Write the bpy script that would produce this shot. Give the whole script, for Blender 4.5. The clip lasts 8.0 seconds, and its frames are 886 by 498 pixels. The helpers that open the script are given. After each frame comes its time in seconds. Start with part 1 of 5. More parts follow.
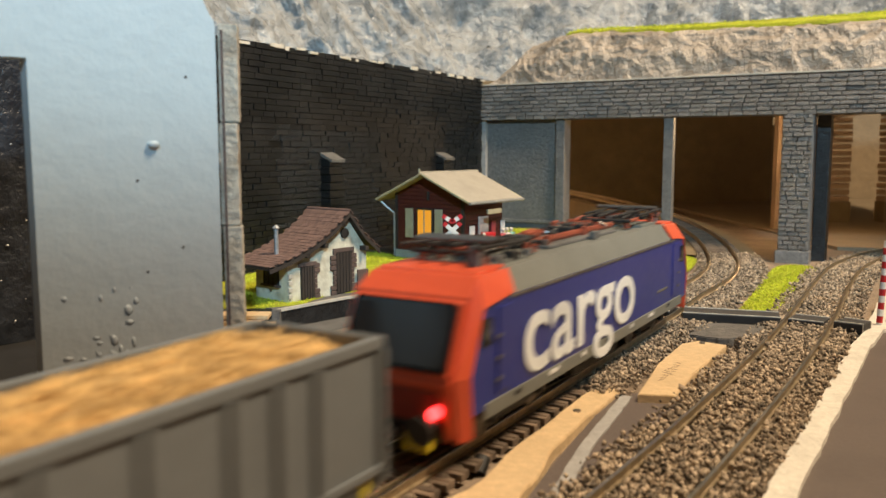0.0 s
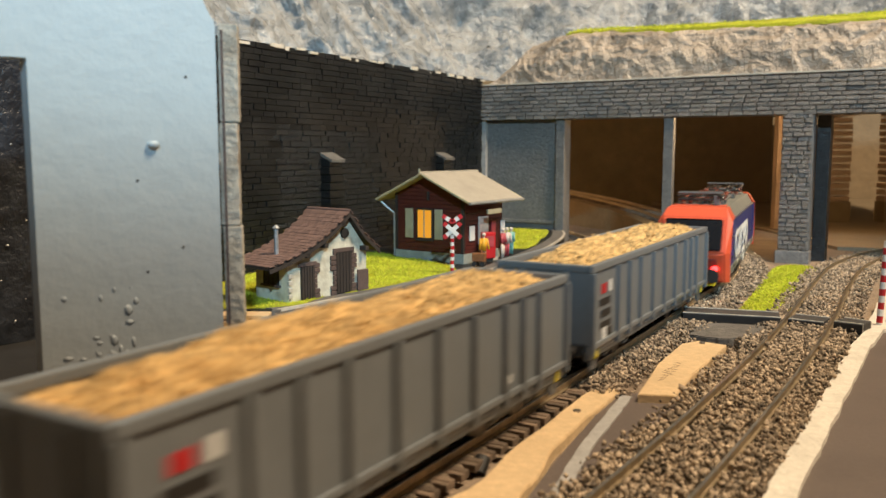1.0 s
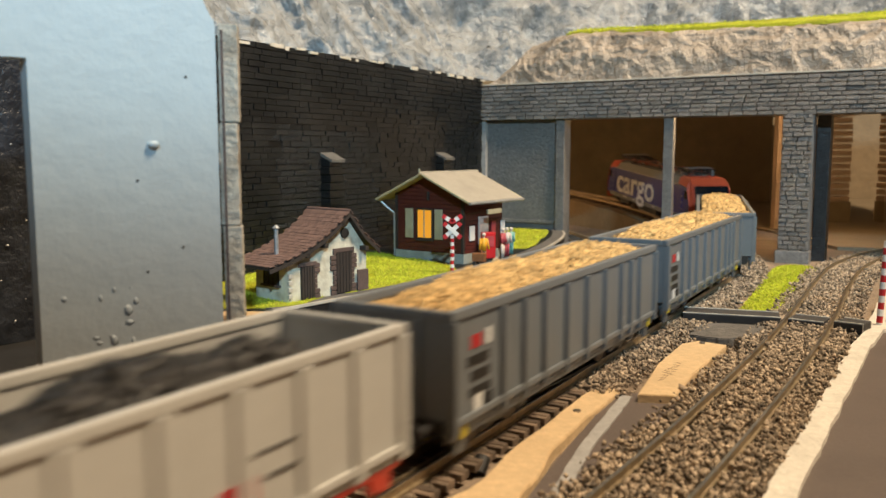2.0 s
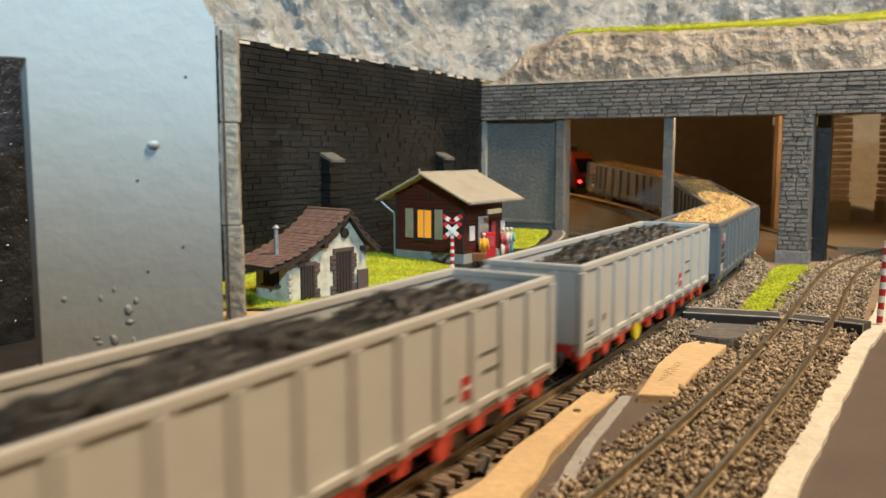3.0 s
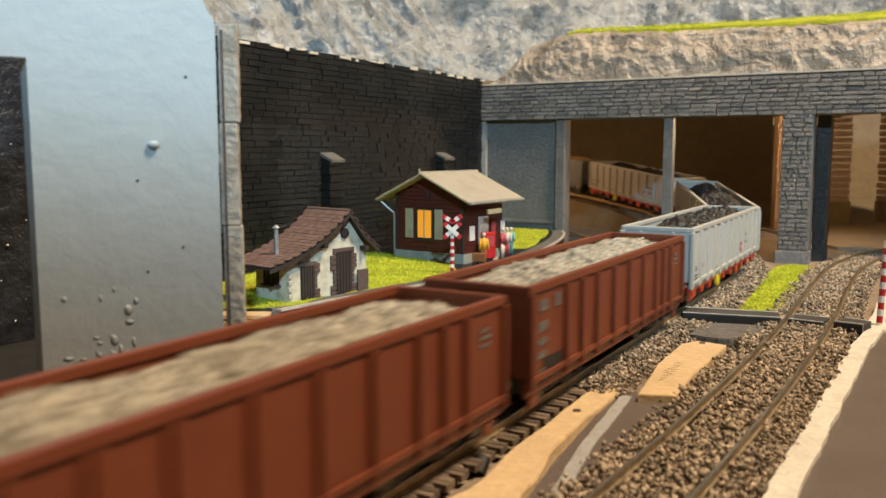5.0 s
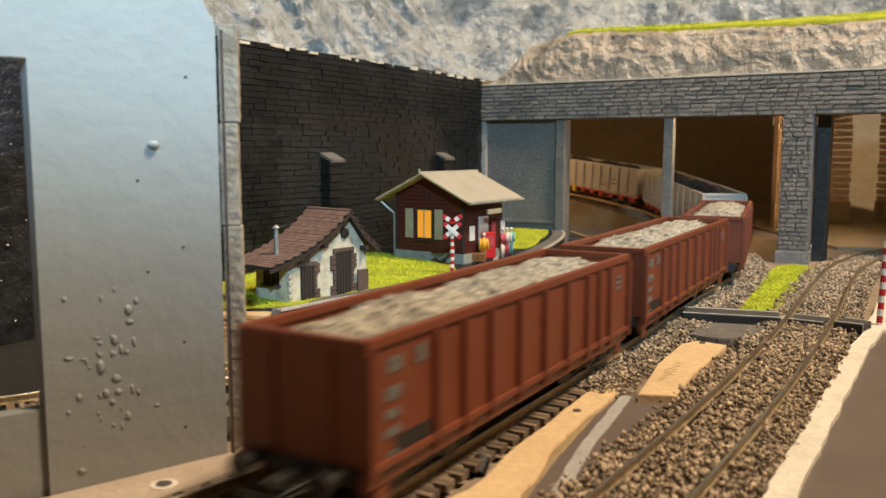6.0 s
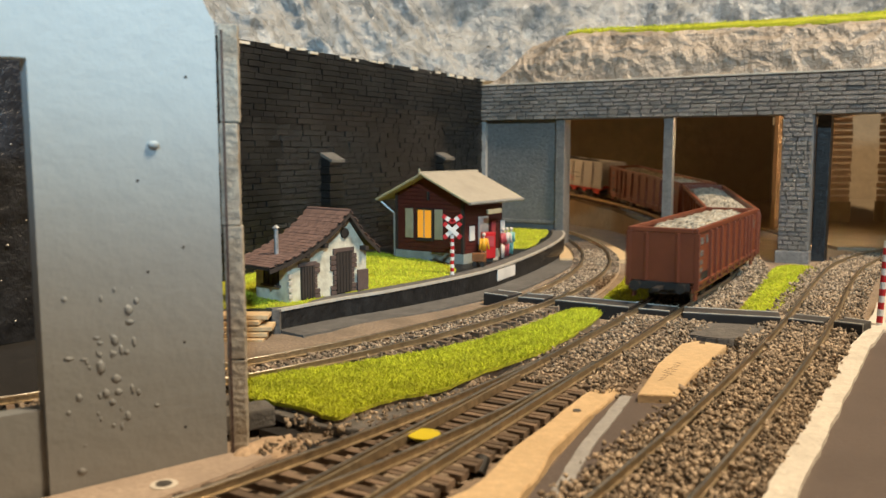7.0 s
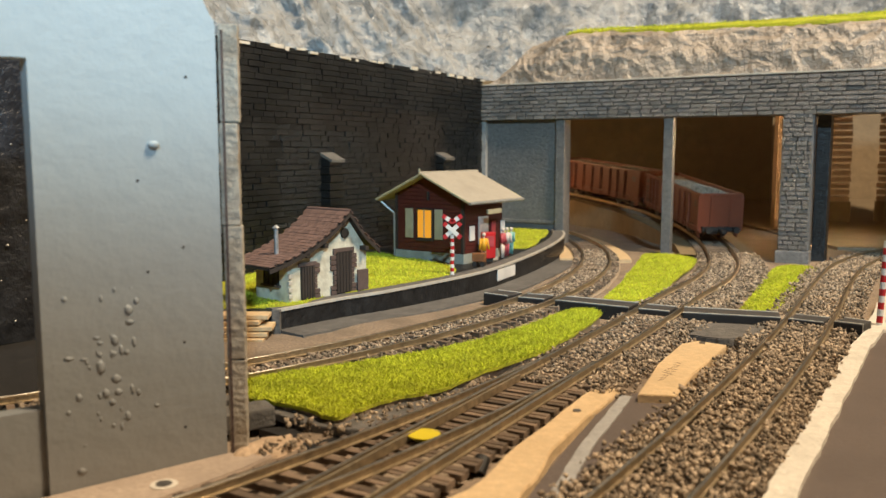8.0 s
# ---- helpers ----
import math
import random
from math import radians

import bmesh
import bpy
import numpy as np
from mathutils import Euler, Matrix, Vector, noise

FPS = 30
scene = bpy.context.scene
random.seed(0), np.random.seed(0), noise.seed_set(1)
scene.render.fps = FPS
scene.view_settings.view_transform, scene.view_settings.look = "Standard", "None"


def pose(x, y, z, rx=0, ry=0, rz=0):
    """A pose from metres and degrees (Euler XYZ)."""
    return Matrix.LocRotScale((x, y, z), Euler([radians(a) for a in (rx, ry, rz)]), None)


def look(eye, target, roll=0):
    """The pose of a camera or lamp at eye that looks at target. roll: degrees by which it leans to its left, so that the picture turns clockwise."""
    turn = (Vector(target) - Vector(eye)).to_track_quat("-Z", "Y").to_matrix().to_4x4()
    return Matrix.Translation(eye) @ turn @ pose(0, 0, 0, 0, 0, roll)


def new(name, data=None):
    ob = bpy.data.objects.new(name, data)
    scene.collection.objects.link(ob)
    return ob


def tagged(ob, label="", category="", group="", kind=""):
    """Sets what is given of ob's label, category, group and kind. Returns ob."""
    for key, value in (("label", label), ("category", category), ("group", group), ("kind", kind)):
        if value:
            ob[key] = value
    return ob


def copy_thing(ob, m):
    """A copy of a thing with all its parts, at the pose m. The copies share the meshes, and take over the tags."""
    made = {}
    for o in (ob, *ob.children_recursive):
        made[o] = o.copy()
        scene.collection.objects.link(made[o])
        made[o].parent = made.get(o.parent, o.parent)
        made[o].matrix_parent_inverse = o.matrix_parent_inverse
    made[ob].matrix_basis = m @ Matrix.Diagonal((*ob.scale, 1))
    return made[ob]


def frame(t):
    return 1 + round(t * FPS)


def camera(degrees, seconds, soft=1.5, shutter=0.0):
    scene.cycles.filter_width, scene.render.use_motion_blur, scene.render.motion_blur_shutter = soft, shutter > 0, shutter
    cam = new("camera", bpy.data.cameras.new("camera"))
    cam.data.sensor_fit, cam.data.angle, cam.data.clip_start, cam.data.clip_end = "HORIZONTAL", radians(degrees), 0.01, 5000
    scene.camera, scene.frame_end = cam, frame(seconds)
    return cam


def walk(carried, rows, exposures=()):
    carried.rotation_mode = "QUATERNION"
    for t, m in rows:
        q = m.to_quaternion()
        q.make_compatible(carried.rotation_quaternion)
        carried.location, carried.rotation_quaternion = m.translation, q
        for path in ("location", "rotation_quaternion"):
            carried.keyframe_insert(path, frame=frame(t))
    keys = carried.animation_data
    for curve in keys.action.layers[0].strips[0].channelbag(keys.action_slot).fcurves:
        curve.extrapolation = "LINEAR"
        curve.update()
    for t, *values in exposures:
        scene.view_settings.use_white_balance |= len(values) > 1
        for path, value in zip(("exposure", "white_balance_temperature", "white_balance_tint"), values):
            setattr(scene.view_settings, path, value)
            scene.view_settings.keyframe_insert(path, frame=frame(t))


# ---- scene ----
cam = camera(55.2, 8.0, soft=1.5, shutter=0.5)
EYE = pose(0, 0, 0.069, 83.36, 0, 0)
walk(cam, [(0.0, EYE), (8.0, EYE)], exposures=[(0.0, 0.0), (8.0, 0.0)])

cam.data.dof.use_dof, cam.data.dof.focus_distance, cam.data.dof.aperture_fstop = True, 0.35, 26

# ---- light ----
world = bpy.data.worlds.new("room_air")
world.use_nodes = True
world.node_tree.nodes["Background"].inputs[0].default_value = (0.9, 0.85, 0.8, 1)
world.node_tree.nodes["Background"].inputs[1].default_value = 0.02
scene.world = world


def lamp(name, kind, m, power, colour, size=0.1, size_y=None, spread=180):
    d = bpy.data.lights.new(name, kind)
    d.energy, d.color = power, colour
    if kind == "AREA":
        d.size, d.spread = size, radians(spread)
        if size_y:
            d.shape, d.size_y = "RECTANGLE", size_y
    elif kind == "POINT":
        d.shadow_soft_size = size
    ob = new(name, d)
    ob.matrix_world = m
    return ob


lamp("ceiling_lamp_warm", "AREA", look((0.62, 0.04, 1.25), (0.15, 0.45, 0.05)), 33, (1.0, 0.79, 0.54), 0.25, 0.25)
# added spot for cool window light behind the camera; the lower rim of its cone, used as the shade edge, falls across
# the board and the near rails
spot = lamp("cool_spot_lamp", "SPOT", look((0.15, -0.75, 0.62), (-0.02, 0.25, 0.664)), 52, (0.48, 0.79, 1.0))
spot.data.spot_size, spot.data.spot_blend, spot.data.shadow_soft_size = radians(70), 0.22, 0.02
lamp("tunnel_bulb", "POINT", pose(0.292, 0.692, 0.090), 0.32, (1.0, 0.66, 0.34), 0.012)
lamp("tunnel_bulb", "POINT", pose(-0.02, 0.93, 0.105), 0.75, (1.0, 0.62, 0.30), 0.01)


# ---- materials ----
def mat(name, colour, rough=0.6, metal=0.0, vary=0.25, scale=300, bump=0.2, big=None, dark=0.6, emit=None, strength=0, island=0.0, obj=0.0, spec=0.5, stain=None):
    """Base colour with fine grain, a coarse stain layer and relief. scale: grain cells a metre."""
    m = bpy.data.materials.new(name)
    m.use_nodes = True
    nt = m.node_tree
    N, L = nt.nodes, nt.links
    b = N["Principled BSDF"]
    b.inputs["Roughness"].default_value, b.inputs["Metallic"].default_value = rough, metal
    b.inputs["Specular IOR Level"].default_value = spec
    co = N.new("ShaderNodeTexCoord")
    n1 = N.new("ShaderNodeTexNoise")
    n1.inputs["Scale"].default_value, n1.inputs["Detail"].default_value, n1.inputs["Roughness"].default_value = scale, 5, 0.6
    n2 = N.new("ShaderNodeTexNoise")
    n2.inputs["Scale"].default_value, n2.inputs["Detail"].default_value = big or scale / 8, 3
    L.new(co.outputs["Object"], n1.inputs["Vector"])
    L.new(co.outputs["Object"], n2.inputs["Vector"])
    c = Vector(colour)
    r1 = N.new("ShaderNodeValToRGB")
    r1.color_ramp.elements[0].position, r1.color_ramp.elements[1].position = 0.3, 0.7
    lo, hi = c * (1 - vary), c * (1 + vary * 0.7)
    r1.color_ramp.elements[0].color, r1.color_ramp.elements[1].color = (*lo, 1), (*[min(x, 0.95) for x in hi], 1)
    L.new(n1.outputs["Fac"], r1.inputs["Fac"])
    mix = N.new("ShaderNodeMix")
    mix.data_type = "RGBA"
    mix.inputs[7].default_value = (*(Vector(stain) if stain else c * dark), 1)
    r2 = N.new("ShaderNodeValToRGB")
    r2.color_ramp.elements[0].position, r2.color_ramp.elements[1].position = 0.45, 0.72
    r2.color_ramp.elements[0].color, r2.color_ramp.elements[1].color = (0, 0, 0, 1), (0.75, 0.75, 0.75, 1)
    L.new(n2.outputs["Fac"], r2.inputs["Fac"])
    L.new(r2.outputs["Color"], mix.inputs[0])
    L.new(r1.outputs["Color"], mix.inputs[6])
    out = mix.outputs[2]
    for amount, source in ((island, "geo"), (obj, "obj")):
        if amount:
            g = N.new("ShaderNodeNewGeometry" if source == "geo" else "ShaderNodeObjectInfo")
            mr = N.new("ShaderNodeMapRange")
            mr.inputs[3].default_value, mr.inputs[4].default_value = 1 - amount, 1 + amount
            L.new(g.outputs["Random Per Island" if source == "geo" else "Random"], mr.inputs[0])
            mm = N.new("ShaderNodeMix")
            mm.data_type, mm.blend_type = "RGBA", "MULTIPLY"
            mm.inputs[0].default_value = 1
            L.new(out, mm.inputs[6])
            L.new(mr.outputs[0], mm.inputs[7])
            out = mm.outputs[2]
    L.new(out, b.inputs["Base Color"])
    ro = N.new("ShaderNodeMapRange")
    ro.inputs[3].default_value, ro.inputs[4].default_value = max(0.03, rough - 0.1), min(1, rough + 0.12)
    L.new(n1.outputs["Fac"], ro.inputs[0])
    L.new(ro.outputs[0], b.inputs["Roughness"])
    if bump:
        bp = N.new("ShaderNodeBump")
        bp.inputs["Strength"].default_value, bp.inputs["Distance"].default_value = bump, 0.6 / scale
        L.new(n1.outputs["Fac"], bp.inputs["Height"])
        L.new(bp.outputs[0], b.inputs["Normal"])
    if emit:
        b.inputs["Emission Color"].default_value, b.inputs["Emission Strength"].default_value = (*emit, 1), strength
    return m


M = {}
M["base"] = mat("sandy_base", (0.27, 0.20, 0.14), 0.9, vary=0.45, scale=900, bump=0.8, big=45, dark=0.5)
M["plaster"] = mat("old_plaster", (0.27, 0.205, 0.145), 0.85, vary=0.3, scale=700, bump=0.6, big=60, dark=0.5)
M["ballast"] = mat("ballast_stone", (0.340, 0.262, 0.185), 0.85, vary=0.45, scale=1500, bump=0.4, island=0.8, big=70, dark=0.5)
M["rail"] = mat("weathered_rail", (0.46, 0.36, 0.23), 0.38, 0.75, vary=0.35, scale=400, bump=0.1)
M["railtop"] = mat("polished_rail_head", (0.62, 0.56, 0.47), 0.3, 1.0, vary=0.15, scale=500, bump=0.05)
M["sleeper"] = mat("brown_sleeper", (0.165, 0.115, 0.078), 0.75, vary=0.4, scale=1200, bump=0.4, obj=0.45)
M["wood"] = mat("bare_plywood", (0.60, 0.43, 0.245), 0.7, vary=0.15, scale=500, bump=0.3, big=50, dark=0.8)
M["lath"] = mat("painted_lath", (0.42, 0.33, 0.26), 0.7, vary=0.2, scale=600, bump=0.4, big=70, dark=0.7)
M["road"] = mat("grey_brown_road", (0.115, 0.090, 0.078), 0.55, vary=0.18, scale=900, bump=0.25, big=40, dark=0.8)
M["line"] = mat("white_plaster_line", (0.64, 0.59, 0.51), 0.8, vary=0.15, scale=500, bump=0.5, big=120, dark=0.75)
M["greyline"] = mat("light_grey_line", (0.33, 0.32, 0.31), 0.8, vary=0.15, scale=500, bump=0.3, big=120, dark=0.75)
M["grass"] = mat("bright_grass_fibre", (0.56, 0.60, 0.03), 0.8, vary=0.35, scale=800, bump=0.3, big=90, dark=0.6, island=0.35)
M["turf"] = mat("turf_mat", (0.40, 0.41, 0.02), 0.9, vary=0.4, scale=900, bump=0.8, big=90, dark=0.5)
M["black"] = mat("tarred_stone", (0.0072, 0.0077, 0.0082), 0.36, spec=0.4, vary=0.5, scale=900, bump=0.7, big=30, stain=(0.018, 0.0175, 0.017), obj=0.3, island=0.3)
M["blackback"] = mat("tarred_mortar", (0.009, 0.009, 0.009), 0.6, vary=0.4, scale=600, bump=0.6, big=50)
M["cap"] = mat("grey_cap", (0.13, 0.122, 0.112), 0.8, vary=0.3, scale=600, bump=0.5)
M["greystone"] = mat("grey_painted_stone", (0.185, 0.172, 0.160), 0.4, vary=0.4, scale=600, bump=0.6, big=60, dark=0.6, obj=0.25, island=0.25)
M["greyboard"] = mat("grey_painted_board", (0.165, 0.160, 0.155), 0.42, vary=0.3, scale=450, bump=0.45, big=60, dark=0.7)
M["rock"] = mat("grey_plaster_rock", (0.33, 0.335, 0.335), 0.28, vary=0.3, scale=130, bump=1.0, big=30, stain=(0.075, 0.100, 0.125))
M["ledge"] = mat("brown_grey_rock", (0.40, 0.325, 0.255), 0.34, vary=0.3, scale=75, bump=1.0, big=32, dark=0.42)
M["inner"] = mat("brown_inner_board", (0.22, 0.16, 0.085), 0.7, vary=0.18, scale=60, bump=0.25, big=9, dark=0.7)
M["inner2"] = mat("pale_inner_board", (0.28, 0.21, 0.13), 0.7, vary=0.15, scale=60, bump=0.25, big=9, dark=0.75)
M["post"] = mat("raw_pine_post", (0.44, 0.31, 0.20), 0.6, vary=0.2, scale=200, bump=0.2)
M["roomwall"] = mat("room_wall_paint", (0.62, 0.58, 0.52), 0.9, vary=0.05, scale=20, bump=0.1)
M["edge"] = mat("chipped_board_edge", (0.40, 0.36, 0.30), 0.7, vary=0.3, scale=420, bump=0.7, big=130, stain=(0.22, 0.17, 0.115))
M["white"] = mat("cream_white_plastic", (0.46, 0.45, 0.425), 0.4, vary=0.05, scale=300, bump=0.05, big=35, dark=0.9)
M["greywag"] = mat("grey_wagon_plastic", (0.150, 0.162, 0.172), 0.42, vary=0.08, scale=300, bump=0.05, big=40, dark=0.82)
M["redwag"] = mat("oxide_red_plastic", (0.165, 0.040, 0.017), 0.45, vary=0.10, scale=300, bump=0.06, big=40, dark=0.78)
M["redframe"] = mat("bright_red_frame", (0.55, 0.045, 0.025), 0.4, vary=0.08, scale=300, bump=0.05)
M["under"] = mat("black_underframe", (0.018, 0.016, 0.015), 0.6, vary=0.4, scale=600, bump=0.2)
M["greyunder"] = mat("grey_underframe", (0.11, 0.115, 0.12), 0.5, vary=0.2, scale=600, bump=0.1)
M["wheel"] = mat("blackened_wheel", (0.10, 0.09, 0.085), 0.35, 0.8, vary=0.2, scale=500, bump=0.05)
M["chips"] = mat("wood_chips", (0.62, 0.40, 0.16), 0.75, vary=0.25, scale=900, bump=0.4, island=0.4, big=100, dark=0.7)
M["coal"] = mat("black_coal", (0.022, 0.020, 0.019), 0.45, vary=0.5, scale=900, bump=0.5, island=0.5)
M["gravel"] = mat("pale_gravel", (0.36, 0.32, 0.255), 0.85, vary=0.3, scale=1200, bump=0.4, island=0.45)
M["blue"] = mat("deep_blue_enamel", (0.022, 0.032, 0.19), 0.35, vary=0.06, scale=300, bump=0.03, big=40, dark=0.85)
M["orange"] = mat("signal_red_orange", (0.60, 0.085, 0.035), 0.38, vary=0.05, scale=300, bump=0.03, big=40, dark=0.88)
M["nosered"] = mat("dark_nose_red", (0.27, 0.030, 0.020), 0.4, vary=0.08, scale=300, bump=0.03)
M["roofgrey"] = mat("loco_roof_grey", (0.165, 0.165, 0.145), 0.5, vary=0.12, scale=400, bump=0.1, big=60, dark=0.8)
M["decal"] = mat("white_lettering", (0.80, 0.80, 0.78), 0.45, vary=0.03, scale=300, bump=0)
M["glass"] = mat("dark_cab_glass", (0.012, 0.013, 0.016), 0.08, vary=0.1, scale=100, bump=0)
M["metal"] = mat("dull_steel", (0.32, 0.31, 0.30), 0.35, 0.9, vary=0.2, scale=600, bump=0.05)
M["insul"] = mat("brown_red_insulator", (0.30, 0.070, 0.035), 0.4, vary=0.15, scale=500, bump=0.05)
M["taillight"] = mat("red_tail_lamp", (0.6, 0.02, 0.02), 0.3, emit=(1.0, 0.03, 0.03), strength=9)
M["warmlight"] = mat("warm_lamp", (0.9, 0.7, 0.4), 0.3, emit=(1.0, 0.62, 0.25), strength=3)
M["yellow"] = mat("yellow_plastic", (0.70, 0.56, 0.02), 0.4, vary=0.06, scale=300, bump=0.03)
M["signred"] = mat("sign_red", (0.50, 0.018, 0.022), 0.4, vary=0.08, scale=400, bump=0.04)
M["signwhite"] = mat("sign_white", (0.75, 0.72, 0.68), 0.45, vary=0.08, scale=400, bump=0.04)
M["stucco"] = mat("stained_stucco", (0.60, 0.57, 0.46), 0.85, vary=0.15, scale=900, bump=0.4, big=220, stain=(0.33, 0.28, 0.20))
M["tile"] = mat("brown_roof_tile", (0.155, 0.090, 0.072), 0.7, vary=0.25, scale=900, bump=0.3, big=120, dark=0.6, obj=0.22)
M["darkwood"] = mat("dark_brown_wood", (0.034, 0.025, 0.021), 0.7, vary=0.3, scale=900, bump=0.3)
M["stonebrown"] = mat("brown_quoin_stone", (0.105, 0.070, 0.060), 0.8, vary=0.3, scale=900, bump=0.4)
M["maroon"] = mat("maroon_boards", (0.085, 0.014, 0.010), 0.55, vary=0.2, scale=700, bump=0.2, big=100, dark=0.6)
M["paleroof"] = mat("pale_roof_sheet", (0.37, 0.325, 0.26), 0.7, vary=0.10, scale=500, bump=0.2, big=80, dark=0.82)
M["shutter"] = mat("pale_shutter", (0.42, 0.37, 0.25), 0.6, vary=0.1, scale=600, bump=0.1)
M["litpane"] = mat("lit_window_pane", (0.30, 0.13, 0.02), 0.3, emit=(1.0, 0.40, 0.03), strength=0.7)
M["foundation"] = mat("grey_green_foundation", (0.30, 0.31, 0.27), 0.8, vary=0.2, scale=700, bump=0.3)
M["zinc"] = mat("zinc_pipe", (0.42, 0.43, 0.44), 0.4, 0.6, vary=0.2, scale=500, bump=0.05)
M["concrete"] = mat("pale_concrete", (0.46, 0.42, 0.36), 0.8, vary=0.2, scale=600, bump=0.3, big=100, dark=0.75)
M["asphalt"] = mat("black_platform_wall", (0.010, 0.010, 0.011), 0.42, vary=0.5, scale=400, bump=0.5, big=140, stain=(0.028, 0.028, 0.029))
M["slab"] = mat("grey_crossing_slab", (0.050, 0.046, 0.044), 0.6, vary=0.25, scale=700, bump=0.3, big=100, dark=0.7)
M["cement"] = mat("grey_cement_smear", (0.125, 0.115, 0.105), 0.8, vary=0.3, scale=300, bump=0.5, big=70, dark=0.6)
M["foam"] = mat("beige_foam", (0.50, 0.36, 0.24), 0.85, vary=0.25, scale=700, bump=0.7, big=120, dark=0.7)
M["crumb"] = mat("earth_crumb", (0.36, 0.275, 0.19), 0.9, vary=0.4, scale=900, bump=0.4, island=0.75, big=110, dark=0.5)
M["dolly"] = mat("painted_figure_yellow", (0.75, 0.36, 0.02), 0.5)
M["dollg"] = mat("painted_figure_green", (0.20, 0.42, 0.36), 0.5)
M["dollr"] = mat("painted_figure_red", (0.42, 0.06, 0.07), 0.5)
M["dollw"] = mat("painted_figure_pale", (0.62, 0.52, 0.45), 0.5)
M["dollb"] = mat("painted_figure_brown", (0.24, 0.09, 0.03), 0.5)
M["darkrock"] = mat("dark_blue_rock", (0.018, 0.021, 0.028), 0.35, vary=0.7, scale=90, bump=0.5, big=18, stain=(0.010, 0.011, 0.014))


def shaded_board():
    """Pale blue board; shade is put into its colour, down to a greyer blue."""
    m = mat("shaded_blue_board", (0.5, 0.6, 0.68), 0.42, vary=0.05, scale=120, bump=0.12, big=30, dark=0.9)
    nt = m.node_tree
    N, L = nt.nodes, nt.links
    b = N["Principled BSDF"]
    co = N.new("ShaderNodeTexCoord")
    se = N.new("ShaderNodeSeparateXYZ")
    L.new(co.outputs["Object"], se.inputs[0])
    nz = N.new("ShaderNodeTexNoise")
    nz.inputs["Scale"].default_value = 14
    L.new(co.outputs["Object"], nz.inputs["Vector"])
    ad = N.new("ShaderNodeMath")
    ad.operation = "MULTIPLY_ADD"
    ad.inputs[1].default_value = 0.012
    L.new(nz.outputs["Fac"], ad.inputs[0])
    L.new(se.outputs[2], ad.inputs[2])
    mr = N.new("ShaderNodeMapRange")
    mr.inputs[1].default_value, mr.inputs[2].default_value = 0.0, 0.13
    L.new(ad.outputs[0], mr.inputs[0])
    # lower ramp stops are greyed and darkened to paint in the shade below
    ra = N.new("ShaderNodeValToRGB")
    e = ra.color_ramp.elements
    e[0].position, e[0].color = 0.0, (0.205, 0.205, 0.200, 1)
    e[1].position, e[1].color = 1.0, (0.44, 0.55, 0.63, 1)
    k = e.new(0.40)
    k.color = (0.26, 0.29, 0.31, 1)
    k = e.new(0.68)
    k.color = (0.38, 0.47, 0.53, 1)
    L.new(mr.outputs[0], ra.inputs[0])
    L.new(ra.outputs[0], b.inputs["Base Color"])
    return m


M["shadeboard"] = shaded_board()


# ---- mesh helpers ----
def mesh_of(name, bm, material, smooth=False):
    me = bpy.data.meshes.new(name)
    bm.normal_update()
    bm.to_mesh(me)
    bm.free()
    for mm in material if isinstance(material, (list, tuple)) else [material]:
        me.materials.append(mm)
    if smooth:
        me.shade_smooth()
    return me


def part(name, bm, material, parent=None, label="", smooth=False, m=None):
    """Links a bmesh (or a ready mesh) as one object under its thing."""
    me = bm if isinstance(bm, bpy.types.Mesh) else mesh_of(name, bm, material, smooth)
    ob = new(name, me)
    ob.parent = parent
    if m is not None:
        ob.matrix_basis = m
    return tagged(ob, label)


def thing(name, label, category, m=None, group="", kind=""):
    ob = new(name)
    ob.empty_display_size = 0.01
    if m is not None:
        ob.matrix_basis = m
    return tagged(ob, label, category, group, kind)


def box(sx, sy, sz, at=(0, 0, 0), bevel=0.0, bm=None, rot=None):
    """A box centred on at, added to bm."""
    t = bmesh.new()
    bmesh.ops.create_cube(t, size=1, matrix=Matrix.Diagonal((sx, sy, sz, 1)))
    if bevel:
        bmesh.ops.bevel(t, geom=t.edges[:], offset=bevel, segments=2, affect="EDGES", profile=0.6)
    m = Matrix.Translation(at) @ (rot.to_4x4() if rot is not None else Matrix.Identity(4))
    bmesh.ops.transform(t, matrix=m, verts=t.verts)
    return merge(bm, t)


def merge(bm, t):
    if bm is None:
        return t
    me = bpy.data.meshes.new("joined")
    t.to_mesh(me)
    t.free()
    bm.from_mesh(me)
    bpy.data.meshes.remove(me)
    return bm


def rod(a, b, r, seg=8, bm=None, r2=None):
    a, b = Vector(a), Vector(b)
    t = bmesh.new()
    bmesh.ops.create_cone(t, cap_ends=True, segments=seg, radius1=r, radius2=r if r2 is None else r2, depth=(b - a).length)
    q = (b - a).to_track_quat("Z", "Y").to_matrix().to_4x4()
    bmesh.ops.transform(t, matrix=Matrix.Translation((a + b) / 2) @ q, verts=t.verts)
    return merge(bm, t)


